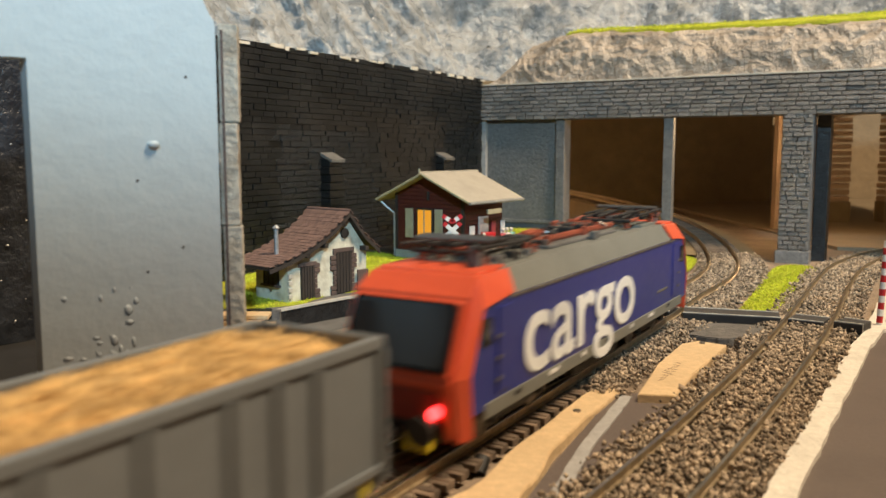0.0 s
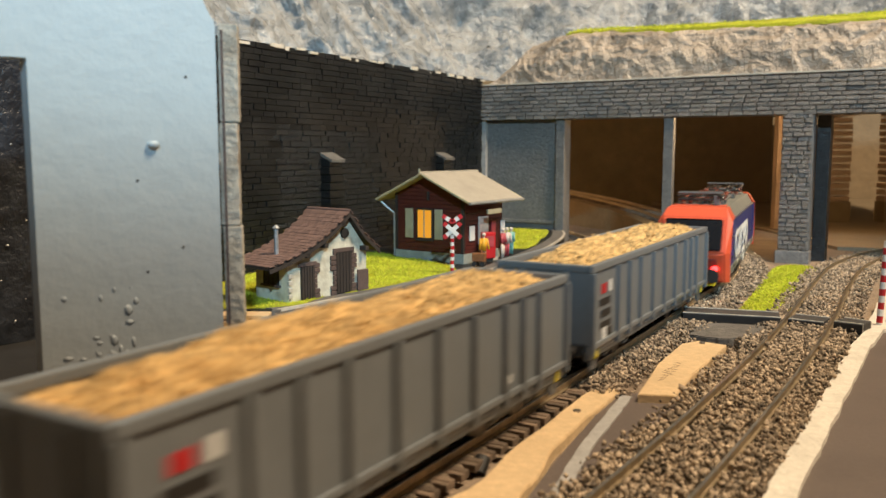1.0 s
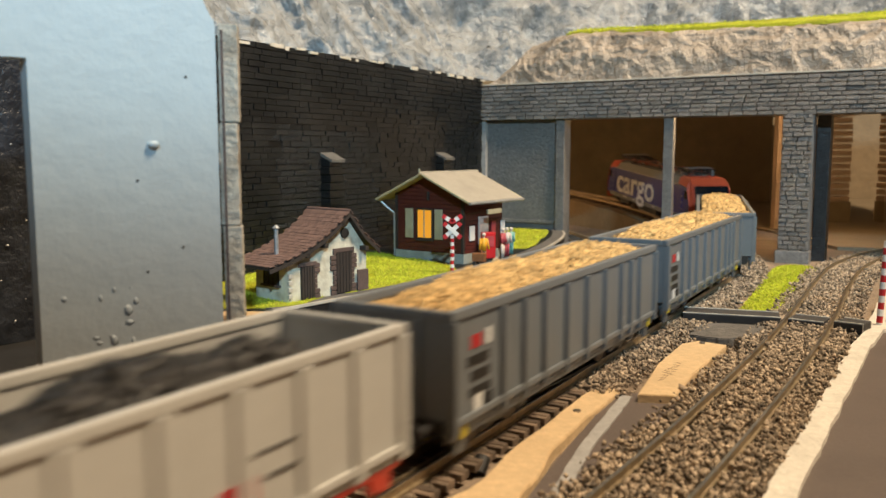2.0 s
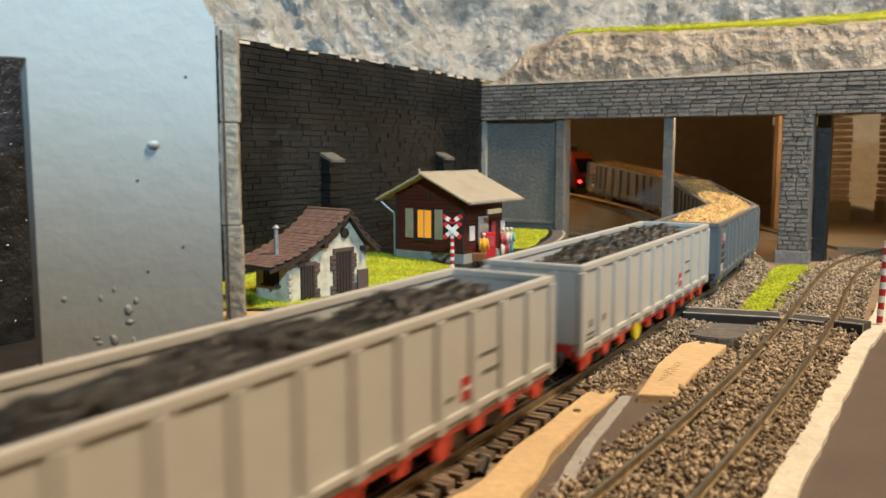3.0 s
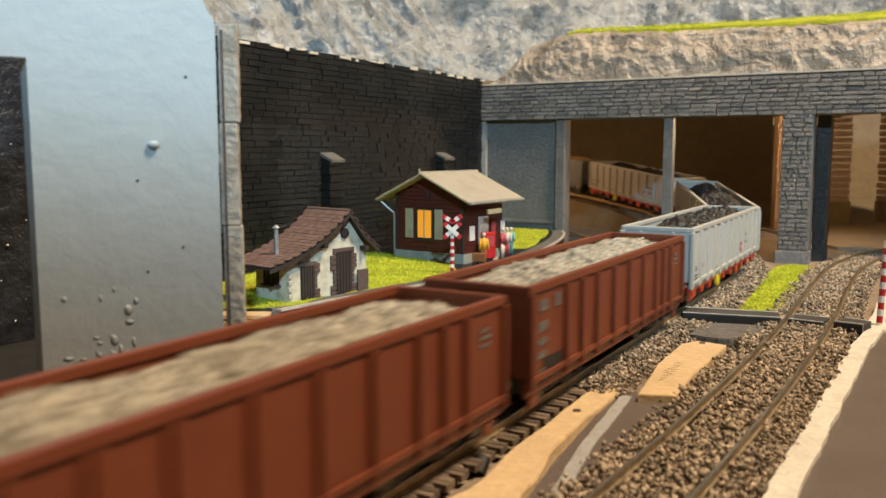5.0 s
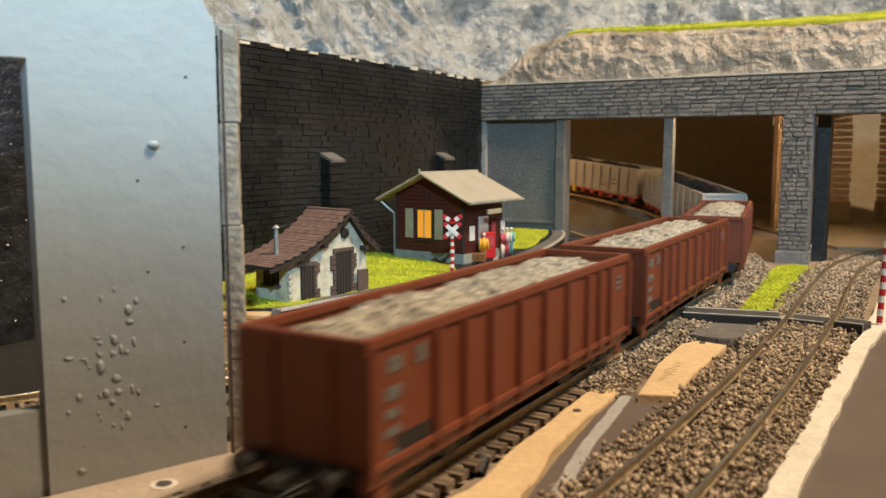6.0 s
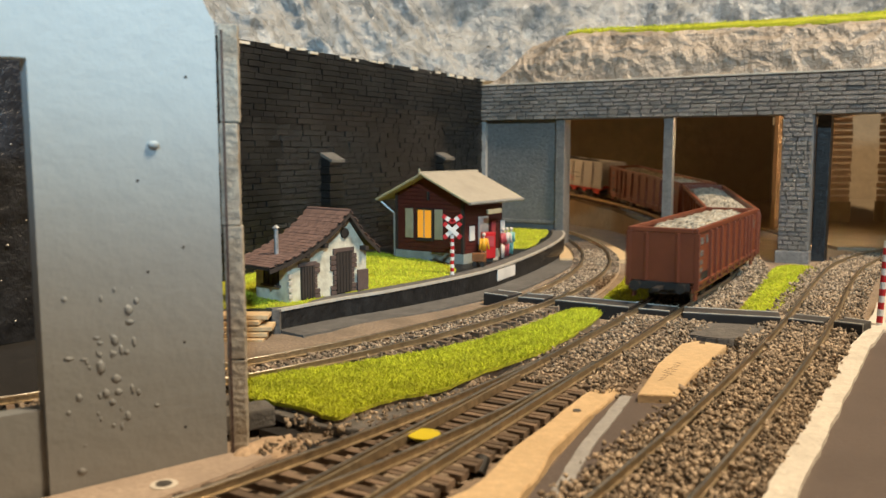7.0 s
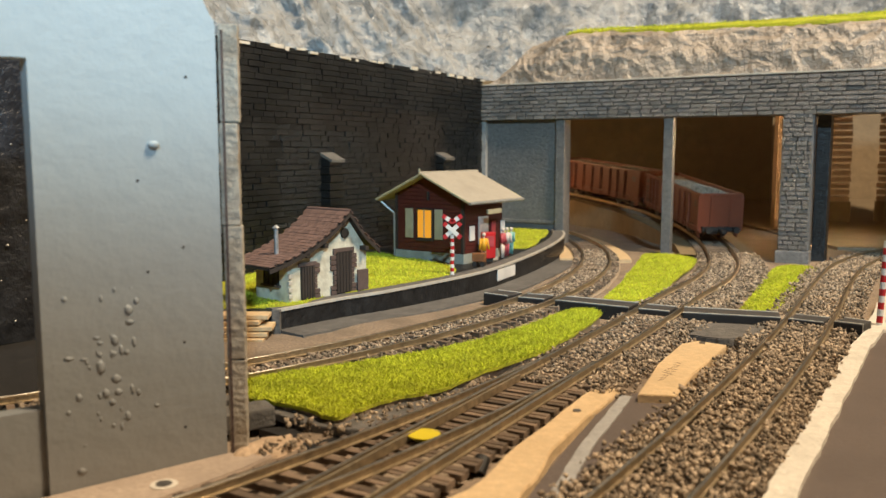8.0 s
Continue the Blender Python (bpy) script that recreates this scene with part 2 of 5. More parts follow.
def slab(pts, z0, z1, bm=None, bevel=0.0):
    """A plate over a plan polygon, from z0 to z1 (z1 may be a function of x, y)."""
    t = bmesh.new()
    top = [t.verts.new((x, y, z1(x, y) if callable(z1) else z1)) for x, y in pts]
    low = [t.verts.new((x, y, z0(x, y) if callable(z0) else z0)) for x, y in pts]
    n = len(pts)
    t.faces.new(top)
    t.faces.new(low[::-1])
    for i in range(n):
        t.faces.new((top[i], low[i], low[(i + 1) % n], top[(i + 1) % n]))
    bmesh.ops.recalc_face_normals(t, faces=t.faces)
    if bevel:
        bmesh.ops.bevel(t, geom=[e for e in t.edges if all(v in top for v in e.verts)], offset=bevel, segments=2, affect="EDGES")
    return merge(bm, t)


def prism(profile, depth, bm=None):
    """A closed profile in x, z, drawn out along y by depth, centred."""
    t = bmesh.new()
    a = [t.verts.new((x, -depth / 2, z)) for x, z in profile]
    b = [t.verts.new((x, depth / 2, z)) for x, z in profile]
    n = len(profile)
    t.faces.new(a)
    t.faces.new(b[::-1])
    for i in range(n):
        t.faces.new((a[i], a[(i + 1) % n], b[(i + 1) % n], b[i])[::-1])
    bmesh.ops.recalc_face_normals(t, faces=t.faces)
    return merge(bm, t)


def scatter(name, points, size, material, parent=None, flat=0.7, seed=1, long=1.0, label=""):
    """Loose angular grains at the points, joined in one mesh of kind stuff."""
    rng = np.random.default_rng(seed)
    base = np.array([(1, 0, 0), (-1, 0, 0), (0, 1, 0), (0, -1, 0), (0, 0, 1), (0, 0, -1)], float)
    faces = np.array([(0, 2, 4), (2, 1, 4), (1, 3, 4), (3, 0, 4), (2, 0, 5), (1, 2, 5), (3, 1, 5), (0, 3, 5)])
    n = len(points)
    v = np.repeat(base[None], n, 0) * rng.uniform(0.6, 1.25, (n, 6, 1)) + rng.normal(0, 0.16, (n, 6, 3))
    v *= (np.asarray(size) * rng.uniform(0.55, 1.3, n))[:, None, None] * np.array([long, 1, flat])
    q = rng.normal(size=(n, 4))
    q /= np.linalg.norm(q, axis=1)[:, None]
    w, x, y, z = q.T
    R = np.stack([1 - 2 * (y * y + z * z), 2 * (x * y - z * w), 2 * (x * z + y * w), 2 * (x * y + z * w), 1 - 2 * (x * x + z * z), 2 * (y * z - x * w), 2 * (x * z - y * w), 2 * (y * z + x * w), 1 - 2 * (x * x + y * y)], 1).reshape(n, 3, 3)
    v = np.einsum("nij,nkj->nki", R, v) + np.asarray(points)[:, None, :]
    f = (faces[None] + 6 * np.arange(n)[:, None, None]).reshape(-1, 3)
    return raw_mesh(name, v.reshape(-1, 3), f, material, parent, label)


def raw_mesh(name, v, f, material, parent=None, label=""):
    me = bpy.data.meshes.new(name)
    me.vertices.add(len(v))
    me.vertices.foreach_set("co", np.ascontiguousarray(v, dtype=np.float32).ravel())
    me.loops.add(f.size)
    me.loops.foreach_set("vertex_index", np.ascontiguousarray(f, dtype=np.int32).ravel())
    me.polygons.add(len(f))
    me.polygons.foreach_set("loop_start", np.arange(0, f.size, f.shape[1], dtype=np.int32))
    me.update(calc_edges=True)
    me.materials.append(material)
    ob = new(name, me)
    ob.parent = parent
    return tagged(ob, label, kind="stuff")


def inside(pts, poly):
    x, y = pts[:, 0], pts[:, 1]
    r = np.zeros(len(pts), bool)
    for (x1, y1), (x2, y2) in zip(poly, poly[1:] + poly[:1]):
        c = (y1 > y) != (y2 > y)
        r ^= c & (x < (x2 - x1) * (y - y1) / (y2 - y1 + 1e-12) + x1)
    return r


def fill(poly, count, seed):
    """count random plan points within a polygon."""
    rng = np.random.default_rng(seed)
    a = np.array(poly)
    p = rng.uniform(a.min(0), a.max(0), (count * 4, 2))
    return p[inside(p, poly)][:count]


def smooth_line(pts, n=6):
    """Points of a rounded plan line through pts."""
    out = []
    for i in range(len(pts) - 1):
        p = [Vector(pts[max(i - 1, 0)]), Vector(pts[i]), Vector(pts[i + 1]), Vector(pts[min(i + 2, len(pts) - 1)])]
        for k in range(n):
            u = k / n
            out.append(tuple(0.5 * (2 * p[1] + (p[2] - p[0]) * u + (2 * p[0] - 5 * p[1] + 4 * p[2] - p[3]) * u * u + (3 * p[1] - p[0] - 3 * p[2] + p[3]) * u ** 3)))
    return out + [tuple(pts[-1])]


# ---- track plan: heading clockwise from +y, curvature, length ----
def run(x, y, a, k, d):
    if abs(k) < 1e-9:
        return x + math.sin(a) * d, y + math.cos(a) * d, a
    return x + (math.cos(a) - math.cos(a + k * d)) / k, y + (math.sin(a + k * d) - math.sin(a)) / k, a + k * d


BEND, RADIUS, CLIMB, CLIMB_AT = 0.0343, 0.4507, 0.0735, 0.1833


def main_line(s):
    """Place and heading on the main track, s metres from its middle."""
    x, y, a = run(0.1121, 0.4, 0.4935, -0.254, min(max(s, -0.12), 0))
    if s < -0.12:
        x, y, a = run(x, y, a, -0.03, s + 0.12)
    if s > 0:
        x, y, a = run(x, y, a, 2.15, min(s, BEND))
    if s > BEND:
        x, y, a = run(x, y, a, -1 / RADIUS, min(s - BEND, 0.95))
    if s > BEND + 0.95:
        x, y, a = run(x, y, a, 0, s - BEND - 0.95)
    return x, y, CLIMB * min(max(s - CLIMB_AT, 0), 0.6), a


def side_line(s):
    x, y, a = run(0.1818, 0.4, 0.4948, -0.34 if s < 0 else 0.45, min(s, 0.10))
    if s > 0.10:
        x, y, a = run(x, y, a, 2.2, s - 0.10)
    return x, y, 0.0, a


def platform_line(s):
    x, y, a = run(0.0462, 0.4, 0.5103, -2.053, s)
    return x, y, 0.0, a


def branch_line(s):
    x, y, a = run(*main_line(-0.11)[:2], main_line(-0.11)[3], 0, 0)
    x, y, a = run(x, y, a, -1.15, -s)
    return x, y, 0.0, a


def track(name, label, line, s0, s1, pitch=0.0066, sleepers=True, skip=()):
    th = thing(name, label, "track", group="tracks", kind="structure")
    for off in (-0.00865, 0.00865):
        bm, tb = bmesh.new(), bmesh.new()
        n = int((s1 - s0) / 0.012) + 2
        rows, tops = [], []
        for i in range(n):
            x, y, z, a = line(s0 + (s1 - s0) * i / (n - 1))
            nx, ny = math.cos(a), -math.sin(a)
            prof = [(-0.0009, -0.0024), (-0.0009, -0.0021), (-0.0003, -0.0019), (-0.0003, -0.0008), (-0.00048, -0.0006), (-0.00048, -0.00012), (0.00048, -0.00012), (0.00048, -0.0006), (0.0003, -0.0008), (0.0003, -0.0019), (0.0009, -0.0021), (0.0009, -0.0024)]
            rows.append([bm.verts.new((x + nx * (off + u), y + ny * (off + u), z + w)) for u, w in prof])
            tops.append([tb.verts.new((x + nx * (off + u), y + ny * (off + u), z + w)) for u, w in ((-0.00045, -0.00012), (-0.00036, 0), (0.00036, 0), (0.00045, -0.00012))])
        for r0, r1 in zip(rows, rows[1:]):
            for j in range(11):
                bm.faces.new((r0[j], r1[j], r1[j + 1], r0[j + 1]))
        for r0, r1 in zip(tops, tops[1:]):
            for j in range(3):
                tb.faces.new((r0[j], r1[j], r1[j + 1], r0[j + 1]))
        bmesh.ops.recalc_face_normals(bm, faces=bm.faces)
        rail = part("rail", bm, M["rail"], th)
        part("rail_head", tb, M["railtop"], rail)
    if sleepers:
        me = mesh_of("sleeper", box(0.0022, 0.029, 0.0019, bevel=0.0002), M["sleeper"])
        s = s0
        rng = random.Random(name)
        while s < s1:
            if not any(a <= s <= b for a, b in skip):
                x, y, z, a = line(s)
                part("sleeper", me, None, th, m=pose(x, y, z - 0.0033, 0, 0, 90 - math.degrees(a) + rng.uniform(-1, 1)))
            s += pitch
    return th


# ---- ground ----
bm = bmesh.new()
bmesh.ops.create_grid(bm, x_segments=160, y_segments=160, size=0.62, matrix=Matrix.Translation((0.1, 0.55, -0.0062)))
for v in bm.verts:
    v.co.z += 0.0012 * noise.noise(v.co * 22) + 0.0005 * noise.noise(v.co * 90)
    if v.co.x < -0.045 and v.co.y < 0.3 and v.co.y > 0.205:
        v.co.z -= 0.004
tagged(part("ground", bm, M["base"], smooth=True), "sandy brown baseboard of the model railway", "ground", kind="structure")
tagged(part("table_top", slab([(-1.4, -0.9), (1.6, -0.9), (1.6, 2.0), (-1.4, 2.0)], -0.03, -0.0105), M["plaster"]), "plain wide layout table top", "table", kind="structure")

# room that closes the place
for nm, c, s in (("floor", (0.1, 0.5, -0.96), (4.4, 4.4, 0.1)), ("ceiling", (0.1, 0.5, 1.5), (4.4, 4.4, 0.1)), ("wall_north", (0.1, 2.65, 0.27), (4.4, 0.1, 2.4)), ("wall_south", (0.1, -1.65, 0.27), (4.4, 0.1, 2.4)), ("wall_east", (2.25, 0.5, 0.27), (0.1, 4.2, 2.4)), ("wall_west", (-2.05, 0.5, 0.27), (0.1, 4.2, 2.4))):
    tagged(part(nm, box(*s, at=c), M["roomwall"]), "plain painted room surface", "room", kind="structure")

# road at the side with its plaster edge line
EDGE = [(0.0480, 0.1300), (0.0674, 0.1643), (0.0759, 0.1791), (0.0865, 0.1957), (0.0985, 0.2156), (0.1102, 0.2343), (0.1245, 0.2578), (0.1409, 0.2846), (0.1553, 0.3078), (0.1702, 0.3298), (0.2121, 0.3992), (0.25, 0.455)]
edge = smooth_line(EDGE, 8)
bm = slab(edge + [(0.62, 0.445), (0.62, 0.05), (0.04, 0.05)], -0.012, -0.0038)
tagged(part("road", bm, M["road"]), "smooth grey brown painted road surface", "road", kind="structure")
rng = random.Random(4)
outer = [(x + 0.0026 + 0.0008 * noise.noise(Vector((x * 90, y * 90, 0))), y - 0.0016 + 0.0002 * rng.uniform(-1, 1)) for x, y in edge]
inner = [(x - 0.0026 - 0.0010 * noise.noise(Vector((x * 110, y * 110, 5))), y + 0.0016 + 0.0003 * rng.uniform(-1, 1)) for x, y in edge]
tagged(part("road_edge_line", slab(inner + outer[::-1], -0.010, -0.0022), M["line"]), "rough white plaster line along the road edge", "line", kind="structure")

# ---- tracks ----
track("main_track", "brown sleepered main track with worn rails", main_line, -0.34, 1.35)
track("side_track", "dull brown side track bedded in ballast", side_line, -0.36, 0.52, skip=[(-0.36, 0.11)])
track("platform_track", "brown sleepered curved platform track", platform_line, -0.42, 0.62)
track("branch_track", "diverging turnout branch with brass coloured rails", branch_line, 0.03, 0.23, sleepers=False)


def strip(line, s0, s1, left, right, n=40):
    a = [line(s0 + (s1 - s0) * i / n) for i in range(n + 1)]
    L = [(x - math.cos(h) * left, y + math.sin(h) * left) for x, y, z, h in a]
    R = [(x + math.cos(h) * right, y - math.sin(h) * right) for x, y, z, h in a]
    return L + R[::-1]


def bed(name, line, s0, s1, left, right, count, seed, z=(-0.0052, -0.0026), clear=0.0013, size=0.00092):
    """Loose ballast along a track, kept off its rails."""
    rng = np.random.default_rng(seed)
    s = rng.uniform(s0, s1, count)
    u = rng.uniform(-left, right, count)
    ok = (abs(abs(u) - 0.00865) > clear)
    pts = []
    for si, ui in zip(s[ok], u[ok]):
        x, y, zz, a = line(si)
        wob = 0.004 * noise.noise(Vector((x * 60, y * 60, seed)))
        if ui > right - 0.004 + wob or ui < -left + 0.004 - wob:
            if rng.random() < 0.75:
                continue
        h = z[0] + (z[1] - z[0]) * rng.random() + 0.0009 * noise.noise(Vector((x * 45, y * 45, seed + 3)))
        pts.append((x + math.cos(a) * ui, y - math.sin(a) * ui, h + zz))
    o = scatter(name, np.array(pts), size * rng.uniform(0.5, 1.5, len(pts)), M["ballast"], seed=seed)
    return tagged(o, "loose grey brown model ballast stones", "ballast")


bed("ballast", side_line, -0.30, 0.22, 0.0195, 0.0190, 52000, 11, z=(-0.0046, -0.0014), size=0.00074)
bed("ballast", main_line, -0.165, 0.20, 0.0155, 0.026, 27000, 12, z=(-0.0042, -0.0019), size=0.00070)
bed("ballast", platform_line, -0.24, 0.22, 0.0145, 0.0145, 24000, 13, z=(-0.0042, -0.0021), size=0.00066)
for nm, ln, a, b, w in (("side", side_line, -0.30, 0.22, 0.0165), ("main", main_line, -0.14, 0.30, 0.016), ("platform", platform_line, -0.22, 0.30, 0.0155)):
    tagged(part("ballast_bed", slab(strip(ln, a, b, w, w), -0.0115, -0.0052), M["ballast"]), "dark glued ballast bed beneath the sleepers", "ballast", kind="structure")

# bare wood pieces, grey paint stripe and cutaway beside the main track
w1 = smooth_line([(-0.0050, 0.1643), (0.0007, 0.1694), (0.0082, 0.1791), (0.0166, 0.1987), (0.0261, 0.2156), (0.0365, 0.2356), (0.0455, 0.2500), (0.0532, 0.2500), (0.0500, 0.2423), (0.0442, 0.2318), (0.0393, 0.2237), (0.0318, 0.2089), (0.0259, 0.1967), (0.0216, 0.1824), (0.0169, 0.1729), (0.0120, 0.1600), (-0.0080, 0.1600)], 6)
w1 = [(x + 0.0004 * noise.noise(Vector((x * 500, y * 500, 2))), y + 0.0004 * noise.noise(Vector((x * 350, y * 350, 8)))) for x, y in w1]
tagged(part("wood_strip", slab(w1, -0.010, -0.0030, bevel=0.0003), M["wood"]), "bare pale plywood strip with torn edges", "wood strip")
w2 = [(0.0568, 0.2405), (0.0674, 0.2390), (0.0799, 0.2636), (0.1040, 0.3030), (0.0953, 0.3105), (0.0876, 0.3055), (0.0800, 0.2915), (0.0719, 0.2767), (0.0640, 0.2575)]
plate = part("wood_plate", slab(w2, -0.0085, -0.0016, bevel=0.0003), M["wood"])
tagged(plate, "bare pale plywood plate with faint pencil marks", "wood plate")
rng = random.Random(8)
for i in range(9):
    c = Vector((0.0675 + 0.0014 * i, 0.2560 + 0.0026 * i, -0.00157))
    part("pencil_mark", box(0.0003, 0.0045 * rng.uniform(0.4, 1), 0.00006, at=c, rot=Euler((0, 0, rng.uniform(0.2, 2.2))).to_matrix()), M["stonebrown"], plate, "faint pencil scribble")
part("screw_head", rod((0.0955, 0.3060, -0.0018), (0.0955, 0.3060, -0.0011), 0.0011, 12), M["metal"], plate)
sc = part("screw", rod((0.0372, 0.2287, -0.004), (0.0372, 0.2287, -0.0026), 0.0011, 14), M["metal"])
tagged(sc, "small steel screw in the plywood strip", "screw")
dark = smooth_line([(0.0130, 0.1600), (0.0260, 0.1920), (0.0400, 0.2230), (0.0520, 0.2480), (0.0706, 0.2478), (0.0660, 0.2365), (0.0520, 0.2130), (0.0380, 0.1860), (0.0300, 0.1600)], 4)
tagged(part("road_patch", slab(dark, -0.011, -0.0041), M["road"]), "dark grey painted patch of board", "road", kind="structure")
gl = smooth_line([(0.0185, 0.1600), (0.0264, 0.1787), (0.0361, 0.2043), (0.0463, 0.2270), (0.0546, 0.2460)], 8)
sl = [(x - 0.0015 + 0.0005 * noise.noise(Vector((x * 300, y * 300, 1))), y + 0.0006) for x, y in gl]
sr = [(x + 0.0016 + 0.0005 * noise.noise(Vector((x * 300, y * 300, 6))), y - 0.0006) for x, y in gl]
tagged(part("grey_stripe", slab(sl + sr[::-1], -0.0075, -0.0037), M["greyline"]), "pale grey painted stripe on the board", "line", kind="structure")
cem = [(x + 0.0016 * noise.noise(Vector((x * 400, y * 400, 1))), y + 0.0022 * noise.noise(Vector((x * 300, y * 300, 7)))) for x, y in smooth_line([(0.0950, 0.3240), (0.0985, 0.3300), (0.1010, 0.3420), (0.1150, 0.3460), (0.1310, 0.3400), (0.1270, 0.3300), (0.1200, 0.3190), (0.1060, 0.3170), (0.0950, 0.3240)], 5)[:-1]]
tagged(part("cement_smear", slab(cem, -0.009, -0.0022, bevel=0.0004), M["cement"]), "grey cement smear beside the crossing", "cement", kind="structure")
tagged(part("cable_hole", rod((0.0080, 0.1895, -0.0056), (0.0094, 0.1925, -0.0029), 0.0019, 14), M["under"]), "short black cable end in a hole", "cable")
wedge = smooth_line([(-0.0097, 0.1640), (-0.0005, 0.1790), (0.0091, 0.1960), (0.0266, 0.2300), (0.0455, 0.2560), (0.0437, 0.2640), (0.0300, 0.2500), (0.0150, 0.2270), (0.0000, 0.2040), (-0.0160, 0.1780)], 4)
tagged(part("track_bed_edge", slab(wedge, -0.010, -0.0029, bevel=0.0004), M["plaster"]), "grey brown plaster bed beside the turnout", "track bed", kind="structure")
dot = part("sticker", rod((-0.0047, 0.2020, -0.0006), (-0.0047, 0.2020, -0.0003), 0.0041, 28), M["yellow"])
tagged(dot, "round yellow paper sticker lying on the sleepers", "sticker")
# turnout sleepers, wider than the plain ones
tm = thing("turnout_sleepers", "brown sleepers of the turnout", "track", kind="structure")
for i in range(26):
    s = -0.335 + i * 0.0066
    x, y, z, a = main_line(s)
    wide = 0.029 + 0.62 * max(0, -0.11 - s) ** 2
    me = box(0.0023, wide, 0.0018, bevel=0.0002)
    part("sleeper", me, M["sleeper"], tm, m=pose(x - math.cos(a) * (wide - 0.029) / 2, y + math.sin(a) * (wide - 0.029) / 2, -0.0035, 0, 0, 90 - math.degrees(a)))
for off in (-0.0068, 0.0068):
    pts = [main_line(-0.30 + 0.004 * i) for i in range(34)]
    bm = bmesh.new()
    rows = [[bm.verts.new((x + math.cos(a) * (off + u), y - math.sin(a) * (off + u), w)) for u, w in ((-0.0004, -0.0022), (-0.0004, -0.0001), (0.0004, -0.0001), (0.0004, -0.0022))] for x, y, z, a in pts]
    for r0, r1 in zip(rows, rows[1:]):
        for j in range(3):
            bm.faces.new((r0[j], r1[j], r1[j + 1], r0[j + 1]))
    part("guard_rail", bm, M["rail"], tm)

# level crossing slabs
cross = thing("level_crossing", "dark grey crossing slabs with white edges between the rails", "crossing")


def cross_piece(a, b, wa, wb, z):
    (x0, y0), (x1, y1) = a, b
    d = Vector((x1 - x0, y1 - y0)).normalized()
    n = Vector((-d.y, d.x))
    pts = [(x0 - n.x * wa, y0 - n.y * wa), (x1 - n.x * wb, y1 - n.y * wb), (x1 + n.x * wb, y1 + n.y * wb), (x0 + n.x * wa, y0 + n.y * wa)]
    p = part("slab", slab(pts, z - 0.0005, z, bevel=0.0001), M["slab"], cross)
    part("slab_core", slab(pts, -0.008, z - 0.0005), M["under"], p, "black worn slab edge")
    for sg in (-1, 1):
        q = [(x + sg * n.x * (w - 0.0008), y + sg * n.y * (w - 0.0008)) for (x, y), w in ((a, wa), (b, wb))]
        e = [(q[0][0] - n.x * 0.0003, q[0][1] - n.y * 0.0003), (q[1][0] - n.x * 0.0003, q[1][1] - n.y * 0.0003), (q[1][0] + n.x * 0.0003, q[1][1] + n.y * 0.0003), (q[0][0] + n.x * 0.0003, q[0][1] + n.y * 0.0003)]
        part("white_edge", slab(e, -0.006, z + 0.0003), M["line"], p, "chipped white edge line")


cross_piece((0.0240, 0.4130), (0.0345, 0.4045), 0.0065, 0.0065, -0.0002)
cross_piece((0.0385, 0.4020), (0.0500, 0.3960), 0.0065, 0.0068, -0.0002)
cross_piece((0.0555, 0.3930), (0.0855, 0.3750), 0.0070, 0.0075, 0.0)
cross_piece((0.0893, 0.3730), (0.1010, 0.3665), 0.0072, 0.0072, -0.0002)
cross_piece((0.1050, 0.3640), (0.1420, 0.3520), 0.0075, 0.0070, 0.0)
cross_piece((0.1465, 0.3500), (0.1575, 0.3420), 0.0068, 0.0068, -0.0002)
cross_piece((0.1615, 0.3395), (0.1690, 0.3320), 0.0062, 0.0050, 0.0006)


# grass
def turf(poly, z, thick, count, seed, label, blade=0.0013):
    """A turf mat with many single blades."""
    pts = smooth_line(poly + [poly[0]], 5)[:-1]
    rg = random.Random(seed)
    pts = [(x + rg.uniform(-1, 1) * 0.0006, y + rg.uniform(-1, 1) * 0.0006) for x, y in pts]
    zf = z if callable(z) else (lambda x, y: z)
    th = part("grass_patch", slab(pts, min(zf(x, y) for x, y in pts) - 0.0010, zf), M["turf"])
    tagged(th, label, "grass", kind="stuff")
    mid = Vector((sum(x for x, y in pts) / len(pts), sum(y for x, y in pts) / len(pts)))
    low = min(zf(x, y) for x, y in pts)
    earth = [tuple(Vector(q) + (mid - Vector(q)).normalized() * rg.uniform(0.0004, 0.0022)) for q in pts]
    part("earth_edge", slab(earth, low - thick, low - 0.0008), M["base"], th, "crumbly brown earth edge")
    p = fill(pts, count, seed)
    rg = np.random.default_rng(seed)
    n = len(p)
    ang = rg.uniform(0, 6.283, n)
    h = blade * rg.uniform(0.4, 1.15, n)
    lean = rg.normal(0, 0.55, (n, 2)) * h[:, None]
    zb = np.array([zf(*q) for q in p]) - 0.0002
    d = np.stack([np.cos(ang), np.sin(ang)], 1) * 0.00022
    v = np.zeros((n, 3, 3))
    v[:, 0, :2], v[:, 1, :2], v[:, 2, :2] = p - d, p + d, p + lean
    v[:, 0, 2] = v[:, 1, 2] = zb
    v[:, 2, 2] = zb + h
    f = np.arange(n * 3).reshape(n, 3)
    raw_mesh("turf_fibre", v.reshape(-1, 3), f, M["grass"], th)
    return th


turf([(-0.0640, 0.2600), (-0.0580, 0.2400), (-0.0500, 0.2355), (-0.0373, 0.2271), (-0.0290, 0.2200), (-0.0226, 0.2280), (-0.0138, 0.2380), (0.0000, 0.2470), (0.0140, 0.2680), (0.0331, 0.2920), (0.0463, 0.3150), (0.0690, 0.3640), (0.0580, 0.3740), (0.0310, 0.3350), (0.0050, 0.3040), (-0.0310, 0.2770)], -0.0018, 0.006, 60000, 21, "yellow-green grass mat between the two tracks")
